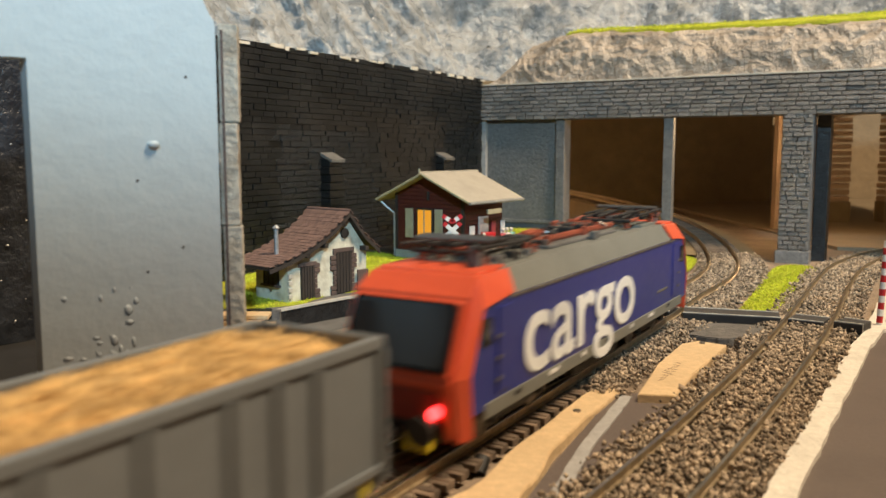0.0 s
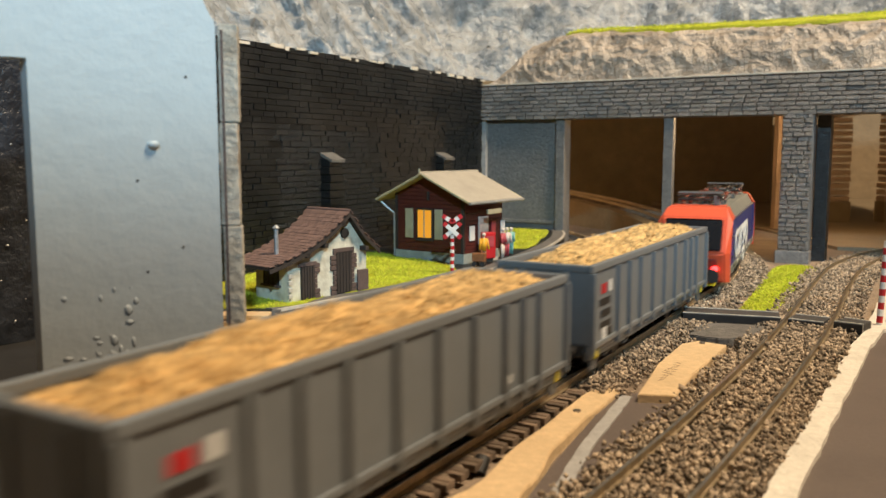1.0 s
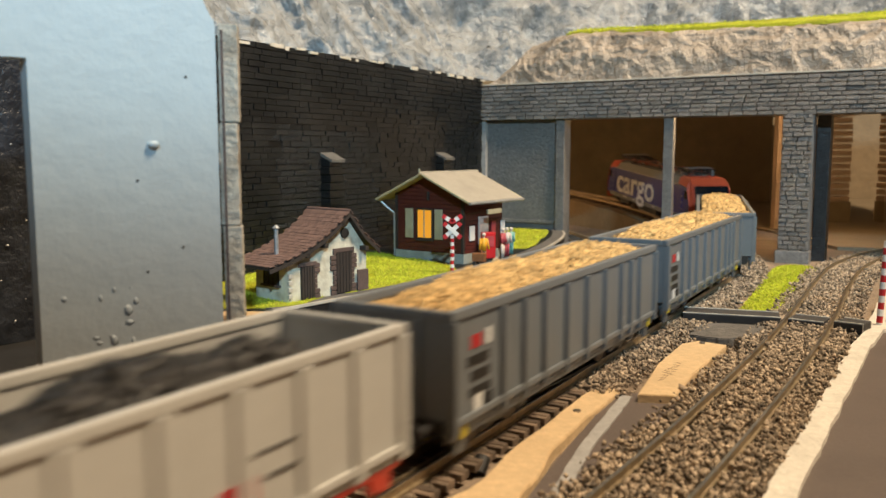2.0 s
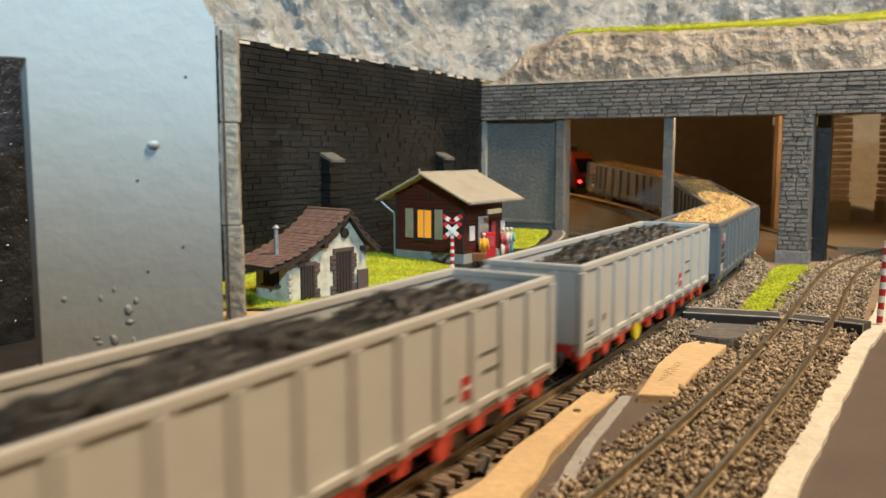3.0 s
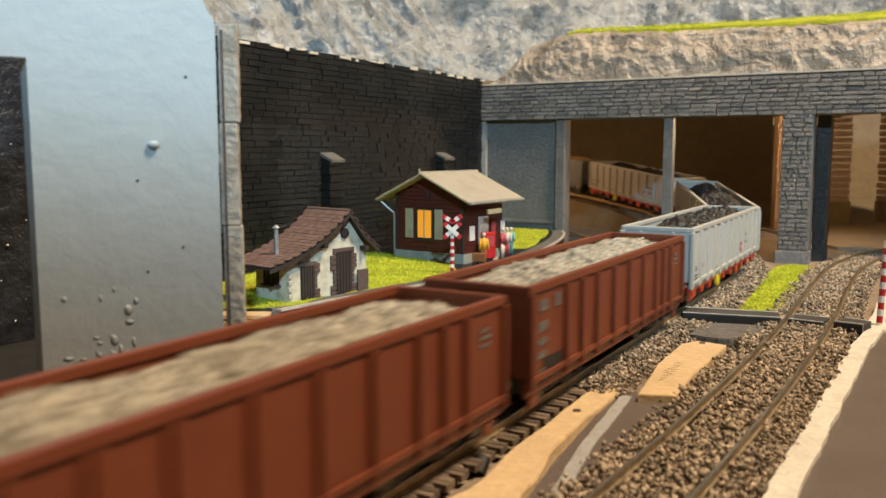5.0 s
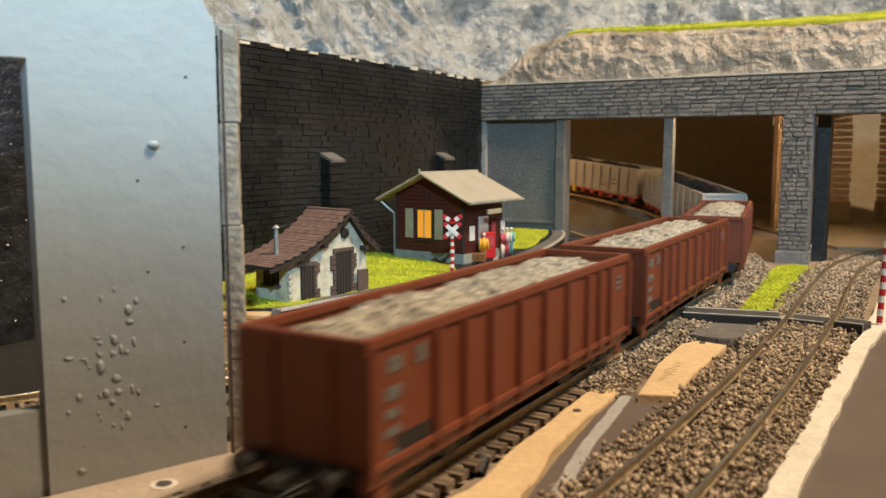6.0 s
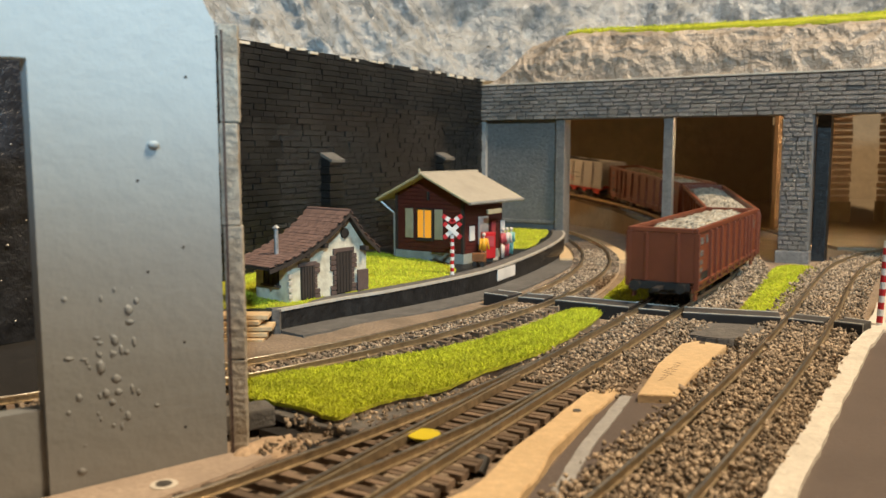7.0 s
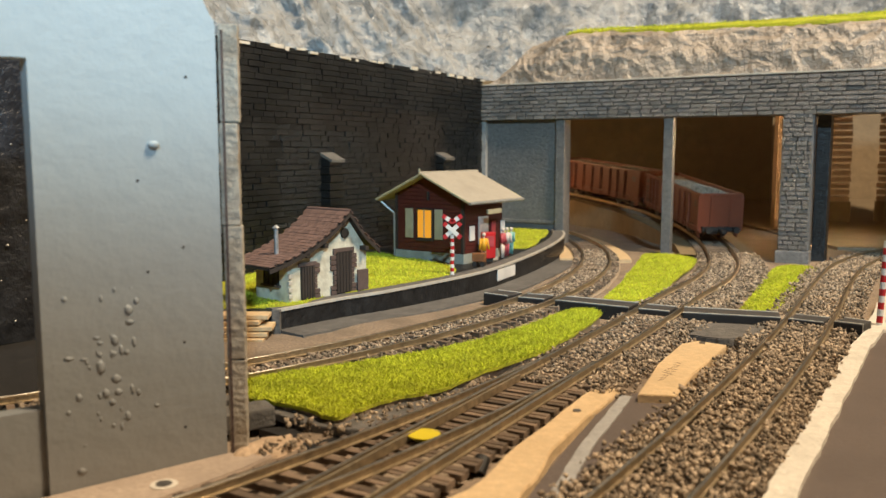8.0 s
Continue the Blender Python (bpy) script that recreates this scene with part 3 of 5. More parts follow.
turf([(0.0770, 0.4040), (0.1020, 0.4740), (0.1260, 0.5450), (0.1420, 0.5900), (0.1640, 0.5800), (0.1660, 0.5500), (0.1350, 0.4800), (0.0960, 0.3990)], -0.0030, 0.005, 12000, 22, "yellow-green grass mat beyond the crossing")
turf([(0.1340, 0.3800), (0.1700, 0.4500), (0.2080, 0.5250), (0.2300, 0.5320), (0.2250, 0.5050), (0.1900, 0.4350), (0.1560, 0.3720)], -0.0036, 0.005, 12000, 23, "narrow yellow-green grass mat between crossing and pier")


# ---- platform ----
def ptop(x, y):
    return 0.003 + 0.015 * (y - 0.36)


front = smooth_line([(-0.0689, 0.3470), (-0.0464, 0.3725), (-0.0224, 0.3955), (0.0199, 0.4468), (0.0450, 0.4950), (0.0640, 0.5400), (0.0800, 0.5850), (0.0905, 0.6290), (0.0915, 0.6600)], 6)
pl = thing("platform", "low station platform with black wall and pale kerb", "platform", kind="structure")
part("platform_body", slab(front + [(0.03, 0.685), (-0.1560, 0.347)], -0.0105, ptop), M["asphalt"], pl)
nb = []
for i, (x, y) in enumerate(front):
    a, b = Vector(front[max(i - 1, 0)]), Vector(front[min(i + 1, len(front) - 1)])
    d = (b - a).normalized()
    nb.append((-d.y, d.x))
kerb = [(x - n[0] * 0.0006, y - n[1] * 0.0006) for (x, y), n in zip(front, nb)] + [(x + n[0] * 0.0008, y + n[1] * 0.0008) for (x, y), n in zip(front, nb)][::-1]
part("kerb", slab(kerb, lambda x, y: ptop(x, y) - 0.0006, lambda x, y: ptop(x, y) + 0.0006), M["concrete"], pl, "pale worn kerb strip")
pave = [(x + n[0] * 0.0009, y + n[1] * 0.0009) for (x, y), n in zip(front, nb)] + [(x + n[0] * 0.0085, y + n[1] * 0.0085) for (x, y), n in zip(front, nb)][::-1]
part("paving", slab(pave[: len(pave)], 0.0, lambda x, y: ptop(x, y) + 0.0003), M["cement"], pl)
foot = [(x - n[0] * 0.0165, y - n[1] * 0.0165) for (x, y), n in zip(front, nb)] + [(x - n[0] * 0.0003, y - n[1] * 0.0003) for (x, y), n in zip(front, nb)][::-1]
part("footing", slab(foot, -0.0105, -0.0053), M["cement"], pl, "grey smeared cement footing")
i0 = 18
sg = [front[i0 + 2], front[i0 + 5]]
d = (Vector(sg[1]) - Vector(sg[0]))
part("white_panel", box(d.length, 0.0004, 0.0062, at=(*((Vector(sg[0]) + Vector(sg[1])) / 2 + Vector((d.y, -d.x)).normalized() * 0.0004), 0.0003), rot=Euler((0, 0, math.atan2(d.y, d.x))).to_matrix()), M["signwhite"], pl, "pale white panel on the platform wall")
part("end_post", box(0.0035, 0.003, 0.011, at=(-0.0690, 0.3455, -0.002), bevel=0.0003), M["cement"], pl)
turf([(-0.1500, 0.352), (-0.0720, 0.352), (-0.0520, 0.378), (-0.0280, 0.4020), (0.0030, 0.4380), (0.0020, 0.4700), (-0.0500, 0.5250), (-0.09, 0.460), (-0.130, 0.385)], lambda x, y: ptop(x, y) + 0.0006, 0.003, 22000, 24, "yellow-green lawn around the little houses")
turf([(0.0400, 0.5450), (0.0560, 0.5480), (0.0680, 0.5900), (0.0790, 0.6330), (0.0770, 0.6540), (0.0400, 0.6680), (0.0250, 0.6400)], lambda x, y: ptop(x, y) + 0.0006, 0.003, 6000, 25, "small lawn at the end of the platform")
# stacked offcuts beside the platform end
rng = random.Random(3)
for i in range(5):
    o = part("wood_offcut", box(0.024 + rng.uniform(-0.003, 0.003), 0.010, 0.0017, bevel=0.0003), M["wood"], m=pose(-0.0830 + rng.uniform(-0.001, 0.003), 0.3400 - 0.0012 * i, 0.0022 - 0.0021 * i, rng.uniform(-3, 3), rng.uniform(-4, 4), rng.uniform(-8, 8)))
    tagged(o, "short pale broken wood offcut in a stack", "wood offcut", "stack of offcuts")

# ---- left board with its opening, lath and cutaway ----
U = Vector((-0.773, -0.634, 0))
V = Vector((-0.634, 0.773, 0))
T0 = Vector((-0.0533, 0.2025, 0))
wallm = Matrix(((U.x, V.x, 0, T0.x), (U.y, V.y, 0, T0.y), (0, 0, 1, 0), (0, 0, 0, 1)))
bd = thing("board_wall", "upright pale blue board with painted-in shade below, an opening and paint runs", "board", m=wallm, kind="structure")
outl = [(0.0, -0.0085), (0.0, 0.0985), (0.0022, 0.1020), (0.0040, 0.1070), (0.0040, 0.150), (0.0412, 0.150), (0.0412, -0.0085)]
t = prism(outl, 0.005)
bmesh.ops.bevel(t, geom=[e for e in t.edges if abs(e.verts[0].co.y - e.verts[1].co.y) > 0.004], offset=0.0005, segments=2, affect="EDGES")
t = box(0.10, 0.005, 0.0622, at=(0.0912, 0, 0.1189), bm=t)
t = box(0.10, 0.0045, 0.0215, at=(0.0912, 0.0012, 0.0028), bm=t)
t = box(0.06, 0.005, 0.1585, at=(0.1712, 0, 0.0708), bm=t)
bmesh.ops.transform(t, matrix=Matrix.Translation((0, 0.0025, 0)), verts=t.verts)
rg = random.Random(5)
part("panel", t, M["shadeboard"], bd)
for i in range(44):
    u, w, r = rg.gauss(0.0275, 0.0042), rg.choice([0.0345, 0.024, 0.014, 0.006]) + rg.gauss(0, 0.0035), rg.uniform(0.00015, 0.0006)
    b2 = bmesh.new()
    bmesh.ops.create_icosphere(b2, subdivisions=1, radius=r, matrix=Matrix.Translation((u, -0.0001, w)) @ Matrix.Diagonal((rg.uniform(0.6, 2.6), 0.22, rg.uniform(0.6, 3.4), 1)))
    part("paint_run", b2, M["shadeboard"], bd, smooth=True)
b2 = bmesh.new()
bmesh.ops.create_icosphere(b2, subdivisions=2, radius=0.0011, matrix=Matrix.Translation((0.0158, -0.0006, 0.0703)) @ Matrix.Diagonal((1.3, 0.7, 0.8, 1)))
part("nail_head", b2, M["shadeboard"], bd, "painted-over nail head", smooth=True)
for u, w in ((0.0195, 0.0622), (0.0075, 0.0857), (0.0180, 0.0415), (0.0095, 0.0465), (0.0100, 0.0240), (0.0105, 0.0035)):
    part("nail_hole", rod((u, 0.0004, w), (u, -0.00006, w), 0.00035, 8), M["under"], bd, "tiny dark hole")
bm = bmesh.new()
for a, b in ((-0.0085, 0.0180), (0.0180, 0.0510), (0.0510, 0.0755), (0.0755, 0.0985)):
    box(0.0044 + rg.uniform(0, 0.0003), 0.0044, b - a - 0.0002, at=(rg.uniform(-0.0002, 0.0002), 0, (a + b) / 2), bevel=0.0004, bm=bm)
bmesh.ops.subdivide_edges(bm, edges=[e for e in bm.edges if e.calc_length() > 0.01], cuts=24)
for v in bm.verts:
    v.co.x += 0.0002 * noise.noise(v.co * 500)
    v.co.y += 0.00025 * noise.noise(v.co * 600 + Vector((5, 0, 0)))
ang = 8
st = part("edge_strip", bm, M["edge"], m=pose(-0.0510, 0.2050, 0, 0, 0, ang))
tagged(st, "chipped grey wooden strip along the board edge", "strip", kind="structure")
part("strip_groove", box(0.0006, 0.0003, 0.105, at=(-0.0012, -0.00232, 0.0445)), M["stonebrown"], st)
lath = part("base_lath", slab([(-0.094, 0.1690), (-0.0565, 0.2000), (-0.0440, 0.2100), (-0.0400, 0.2045), (-0.0470, 0.1920), (-0.0600, 0.1755), (-0.078, 0.155)], -0.011, -0.0053, bevel=0.0004), M["lath"])
tagged(lath, "flat painted lath at the foot of the board", "lath", kind="structure")
bm = rod((-0.0624, 0.1822, -0.0056), (-0.0624, 0.1822, -0.0049), 0.0018, 18)
sc2 = tagged(part("screw", bm, M["metal"]), "countersunk steel screw in the lath", "screw")
part("filler_ring", rod((-0.0624, 0.1822, -0.0056), (-0.0624, 0.1822, -0.0051), 0.0030, 18), M["line"], sc2, "ring of pale filler")
# broken cutaway under the lawn
for x, y, z, sx, sy, sz, r in [(-0.0560, 0.2300, -0.0052, 0.016, 0.010, 0.0055, 28), (-0.0590, 0.2420, -0.0044, 0.020, 0.006, 0.004, 24), (-0.0440, 0.2190, -0.0094, 0.020, 0.008, 0.003, 30)]:
    o = part("plaster_lump", box(sx, sy, sz, bevel=0.0006), M["cement"], m=pose(x, y, z, rg.uniform(-3, 3), rg.uniform(-3, 3), r))
    tagged(o, "broken grey plaster block below the lawn", "plaster", kind="structure")
shelf = smooth_line([(-0.0530, 0.2400), (-0.0440, 0.2270), (-0.0275, 0.2165), (-0.0141, 0.2180), (-0.0050, 0.2310), (0.0080, 0.2500), (0.0060, 0.2560), (-0.0140, 0.2420), (-0.0300, 0.2300)], 5)
shelf = [(x + 0.0010 * noise.noise(Vector((x * 260, y * 260, 4))), y + 0.0010 * noise.noise(Vector((x * 260, y * 260, 9)))) for x, y in shelf]
tagged(part("plaster_shelf", slab(shelf, -0.0060, lambda x, y: -0.0040 + 0.0006 * noise.noise(Vector((x * 200, y * 200, 3))), bevel=0.0002), M["cement"]), "thin broken plaster shelf under the lawn edge", "plaster", kind="structure")
# the hollow's shade is a flat black slab, nothing is cut out
hole = smooth_line([(-0.0500, 0.2230), (-0.0400, 0.2150), (-0.0330, 0.2060), (-0.0230, 0.2130), (-0.0250, 0.2170), (-0.0420, 0.2260)], 4)
tagged(part("cutaway", slab(hole, -0.0100, -0.0062), M["under"]), "black slab drawn for the shade in a baseboard hollow", "hollow", kind="structure")
t = bmesh.new()
bmesh.ops.create_icosphere(t, subdivisions=4, radius=1, matrix=Matrix.Translation((-0.0445, 0.2065, -0.0078)) @ Matrix.Rotation(0.7, 4, "Z") @ Matrix.Diagonal((0.0110, 0.0062, 0.0042, 1)))
for v in t.verts:
    v.co += Vector((noise.noise(v.co * 260), noise.noise(v.co * 260 + Vector((4, 0, 0))), 0.8 * noise.noise(v.co * 420))) * 0.0016
    v.co.z = min(v.co.z, -0.0040 + 0.0004 * noise.noise(v.co * 700))
tagged(part("foam_piece", t, M["foam"], smooth=True), "torn pinkish beige foam piece beside the rail", "foam", kind="structure")
cut = np.concatenate([fill([(-0.0530, 0.2350), (-0.0290, 0.2185), (-0.0138, 0.2370), (0.0140, 0.2660), (0.0331, 0.2900), (0.0370, 0.2890), (0.0160, 0.2600), (0.0000, 0.2390), (-0.0141, 0.2190), (-0.0300, 0.2150), (-0.0560, 0.2330)], 900, 31), fill([(-0.0480, 0.2010), (-0.0340, 0.2010), (-0.0300, 0.2070), (-0.0400, 0.2130)], 60, 33)])
tagged(scatter("plaster_crumbs", np.c_[cut, np.full(len(cut), -0.0046) + np.random.default_rng(2).uniform(-0.0008, 0.0014, len(cut))], 0.0009 * np.random.default_rng(3).uniform(0.4, 1.5, len(cut)), M["crumb"], seed=32), "crumbled plaster and earth along the lawn edge", "plaster")

# ---- black stone wall ----
A0, A1 = Vector((0.0293, 0.6830, 0)), Vector((-0.2200, 0.2330, 0))


def masonry(th, origin, along, length, z0, z1, course, bl, thick, material, seed, near, proud=0.0009, joint=0.0003, uneven=0.4):
    """Courses of separate stones proud of a backing; those within 'near' metres are parts, the rest one joined part."""
    rg = random.Random(seed)
    out = Vector((along.y, -along.x, 0))
    rot = math.atan2(along.y, along.x)
    base = mesh_of("stone", box(1, 1, 1, bevel=0.06), material)
    rest = bmesh.new()
    n, z = 0, z0
    while z < z1 - course * 0.4:
        u = -rg.uniform(0, bl)
        while u < length:
            w = bl * rg.uniform(1 - uneven, 1 + uneven)
            a, b = max(u, 0), min(u + w, length)
            if b - a > 0.0015:
                c = origin + along * ((a + b) / 2) + out * (rg.uniform(-0.4, 1) * proud)
                m = Matrix.Translation((c.x, c.y, z + course / 2)) @ pose(0, 0, 0, rg.uniform(-2, 2), rg.uniform(-1.2, 1.2), math.degrees(rot) + rg.uniform(-1.5, 1.5)) @ Matrix.Diagonal((b - a - joint, thick, course - joint, 1))
                if near[0] <= a <= near[1] and n < 290:
                    ob = new("stone", base)
                    ob.parent = th
                    ob.matrix_basis = m
                    n += 1
                else:
                    t2 = bmesh.new()
                    bmesh.ops.create_cube(t2, size=1, matrix=m)
                    merge(rest, t2)
            u += w
        z += course
    if rest.verts:
        tagged(part("stones", rest, material, th), kind="stuff")


L0 = (A0 - A1).length
dirn = (A0 - A1).normalized()
bw = thing("wall_west_black", "black tarred stone retaining wall with worn white top", "wall", kind="structure")
cc = (A0 + A1) / 2
part("backing", box(L0 + 0.01, 0.006, 0.136, at=(cc.x - dirn.y * 0.0032, cc.y + dirn.x * 0.0032, 0.056), rot=Euler((0, 0, math.atan2(dirn.y, dirn.x))).to_matrix()), M["blackback"], bw)
OUT = Vector((dirn.y, -dirn.x, 0))


def buttress(u, zt, w=0.013):
    c = A1 + dirn * u
    b = thing("buttress", "black stone buttress with a sloping grey cap", "buttress", m=Matrix.Translation(c) @ pose(0, 0, 0, 0, 0, math.degrees(math.atan2(dirn.y, dirn.x))), group="wall buttresses", kind="structure")
    z = 0.0
    rg2 = random.Random(int(u * 1000))
    while z < zt - 0.004:
        part("stone", box(w * rg2.uniform(0.94, 1.02), 0.009, 0.0043, at=(rg2.uniform(-0.0004, 0.0004), -0.0045 + rg2.uniform(-0.0004, 0.0004), z + 0.002), bevel=0.0004), M["black"], b)
        z += 0.0046
    part("cap", prism([(-0.0105, -0.0004), (0.001, 0.0052), (0.001, 0.0034), (-0.0105, -0.0020)], w * 1.02), M["cap"], b, "sloping grey cap stone", m=Matrix.Translation((0, 0, zt)) @ pose(0, 0, 0, 0, 0, 90))


for u in (0.309, 0.446, 0.215):
    buttress(u, 0.064)
masonry(bw, A1, dirn, L0, -0.006, 0.1235, 0.0032, 0.0092, 0.004, M["black"], 41, (0.26, 0.36), proud=0.0006)
bm = bmesh.new()
for i in range(60):
    c = A1 + dirn * (L0 * (i + rg.uniform(0.1, 0.9)) / 60)
    if rg.random() < 0.45:
        continue
    box(L0 / 60 * rg.uniform(0.7, 1.3), 0.006 * rg.uniform(0.6, 1.2), 0.0016 * rg.uniform(0.5, 1.5), at=(c.x, c.y, 0.1242 + rg.uniform(-0.0006, 0.0008)), bm=bm, rot=Euler((0, 0, math.atan2(dirn.y, dirn.x))).to_matrix())
part("coping", bm, M["line"], bw, "broken white plaster along the wall top")

# ---- bridge front: beam, piers, side wall ----
B0 = Vector((0.0300, 0.6830, 0))
BD = Vector((0.8663, -0.4995, 0)).normalized()
BROT = math.degrees(math.atan2(BD.y, BD.x))
bridge = thing("bridge_front", "grey painted stone beam over the tunnel mouth", "bridge", m=pose(B0.x, B0.y, 0, 0, 0, BROT), kind="structure")
part("beam", box(0.50, 0.010, 0.0275, at=(0.248, 0.0062, 0.1060)), M["greyboard"], bridge)
part("ledge_strip", box(0.50, 0.013, 0.0012, at=(0.248, 0.005, 0.1199), bevel=0.0003), M["concrete"], bridge, "pale top edge strip")
masonry(bridge, Vector((0, 0, 0)), Vector((1, 0, 0)), 0.497, 0.0925, 0.1190, 0.0029, 0.0085, 0.003, M["greystone"], 42, (0.10, 0.30), proud=0.0005, joint=0.0006, uneven=0.2)
rg = random.Random(9)


def pier(u, w, depth, name, label, stones, z0=-0.008, z1=0.0925, paint="greyboard"):
    p = thing(name, label, "pier", m=pose(*(B0 + BD * u), 0, 0, BROT), kind="structure")
    part("core", box(w, depth, z1 - z0, at=(0, depth / 2 + 0.0012, (z0 + z1) / 2), bevel=0.0004), M[paint], p)
    if stones:
        masonry(p, Vector((-w / 2 + 0.0004, 0, 0)), Vector((1, 0, 0)), w - 0.0008, z0 + 0.002, z1 - 0.0005, 0.0030, 0.0075, 0.003, M["greystone"], 43, (-1, 1), proud=0.0005, joint=0.0005, uneven=0.2)
    return p


pier(0.2360, 0.0195, 0.013, "bridge_pier", "thick grey stone pier of the bridge", True)
part("plinth", box(0.0215, 0.012, 0.010, at=(0, 0.004, -0.003), bevel=0.0005), M["greystone"], bpy.data.objects["bridge_pier"])
# near-black paint on the rear pier stands in for shade under the roof
pier(0.2560, 0.0085, 0.016, "rear_pier", "square grey pier behind the stone pier, coloured dark for the roof's shade", False, paint="asphalt")
bpy.data.objects["rear_pier"].matrix_basis = pose(*(B0 + BD * 0.2500 + Vector((-BD.y, BD.x, 0)) * 0.017), 0, 0, BROT)
pier(0.1500, 0.0068, 0.007, "slim_post", "slim grey post with worn white edges", False)
pier(0.0675, 0.0070, 0.013, "end_post", "grey post at the end of the side wall", False)
pier(0.0015, 0.0050, 0.006, "corner_post", "grey corner post beside the black wall", False, z1=0.1200, paint="greyline")
sw = thing("side_wall", "smooth grey painted wall beside the tunnel mouth", "wall", m=pose(B0.x, B0.y, 0, 0, 0, BROT), kind="structure")
part("panel", box(0.066, 0.006, 0.108, at=(0.032, 0.0078, 0.042)), M["greyboard"], sw)
part("skirting", box(0.058, 0.002, 0.0022, at=(0.033, 0.0040, 0.0135)), M["greystone"], sw)


# ---- rock ----
def ridged(p, f):
    v = 0
    amp = 1.0
    for k in range(3):
        v += amp * (1 - abs(noise.noise(p * f + Vector((k * 7.1, 3.3, k)))) * 2)
        f *= 2.1
        amp *= 0.5
    return v


def rock_sheet(name, label, material, rows, nu, nv, amp, freq, facet=True, tallness=1.0):
    """Crumpled sheet between plan curves given as rows of points, bottom to top."""
    bm = bmesh.new()
    grid = []
    for j in range(nv + 1):
        w = j / nv * (len(rows) - 1)
        a = min(int(w), len(rows) - 2)
        f = w - a
        line = []
        for i in range(nu + 1):
            u = i / nu * (len(rows[0]) - 1)
            b = min(int(u), len(rows[0]) - 2)
            g = u - b
            p = (Vector(rows[a][b]) * (1 - g) + Vector(rows[a][b + 1]) * g) * (1 - f) + (Vector(rows[a + 1][b]) * (1 - g) + Vector(rows[a + 1][b + 1]) * g) * f
            q = Vector((noise.noise(p * freq * 0.7), noise.noise(p * freq * 0.7 + Vector((9, 0, 0))), noise.noise(p * freq * 0.7 + Vector((0, 9, 0)))))
            k = 0.0 if j == 0 else 1.0
            r = ridged(Vector((p.x, p.y, p.z * tallness)) + q * 0.012, freq)
            p = p + Vector((0.15, -0.9, 0.35)) * amp * (r - 1.1) * k + q * amp * 0.5 * k
            line.append(bm.verts.new(p))
        grid.append(line)
    for r0, r1 in zip(grid, grid[1:]):
        for i in range(nu):
            bm.faces.new((r0[i], r0[i + 1], r1[i + 1], r1[i]))
    ob = part(name, bm, material, smooth=not facet)
    return tagged(ob, label, "rock", kind="structure")


def over(u, back, z):
    p = B0 + BD * u + Vector((-BD.y, BD.x, 0)) * back
    return (p.x, p.y, z)


def behind(u, back, z):
    p = A1 + dirn * u - OUT * back
    return (p.x, p.y, z)


us = (0.0, 0.17, 0.34, L0)
rock_sheet("mountain_rock", "crumpled grey plaster rock face above the black wall", M["rock"], [[behind(u, 0.002, 0.1238) for u in us] + [over(0.10, 0.07, 0.125), over(0.25, 0.10, 0.14), over(0.55, 0.10, 0.14)], [behind(u, 0.030, 0.150) for u in us] + [over(0.10, 0.085, 0.155), over(0.25, 0.11, 0.165), over(0.55, 0.11, 0.165)], [behind(u, 0.055, 0.185) for u in us] + [over(0.10, 0.10, 0.185), over(0.25, 0.125, 0.19), over(0.55, 0.125, 0.19)], [behind(u, 0.12, 0.26) for u in us] + [over(0.10, 0.16, 0.26), over(0.25, 0.18, 0.26), over(0.55, 0.18, 0.26)]], 300, 100, 0.0150, 27, facet=False, tallness=0.45)
lu = (0.006, 0.035, 0.07, 0.14, 0.22, 0.30, 0.40, 0.50)
crest = (0.004, 0.033, 0.041, 0.0385, 0.036, 0.036, 0.037, 0.037)
rock_sheet("rock_ledge", "rounded brown grey rock ledge above the bridge beam", M["ledge"], [[over(u, 0.003, 0.1195) for u in lu], [over(u, 0.0045, 0.1195 + 0.45 * c) for u, c in zip(lu, crest)], [over(u, 0.012, 0.1195 + 0.85 * c) for u, c in zip(lu, crest)], [over(u, 0.030, 0.1195 + c) for u, c in zip(lu, crest)], [over(u, 0.120, 0.1195 + c) for u, c in zip(lu, crest)]], 300, 80, 0.0030, 60, facet=False)


def bank(x, y):
    """Height of the grassy bank that climbs behind the ledge crest."""
    d = Vector((x, y, 0)) - B0
    u, back = d.dot(BD), d.dot(Vector((-BD.y, BD.x, 0)))
    top = float(np.interp(u, lu, crest))
    return 0.1195 + top + 0.28 * (back - 0.026)


turf([over(u, b, 0)[:2] for u, b in ((0.062, 0.024), (0.10, 0.023), (0.16, 0.022), (0.22, 0.022), (0.30, 0.020), (0.45, 0.020), (0.45, 0.060), (0.30, 0.052), (0.22, 0.046), (0.16, 0.042), (0.10, 0.038), (0.062, 0.034))], bank, 0.006, 16000, 26, "bright grass strip on top of the rock ledge", blade=0.0022)

# ---- tunnel interior ----
tn = thing("tunnel_back", "brown boards behind the hidden curve", "board", kind="structure")
part("back_board", box(1.02, 0.010, 0.30, at=(-0.04, 1.225, 0.10)), M["inner"], tn)
part("back_board", box(0.95, 0.010, 0.30, at=(0.88, 1.32, 0.10)), M["inner2"], tn)
part("roof_board", slab([over(0.004, 0.0125, 0)[:2], over(0.49, 0.0125, 0)[:2], (0.60, 1.30), (-0.45, 1.30), (-0.42, 0.72)], 0.1185, 0.1215), M["inner"], tn)
part("roof_batten", box(0.16, 0.006, 0.004, at=(0.255, 0.80, 0.1160)), M["post"], tn, "pale batten under the roof")
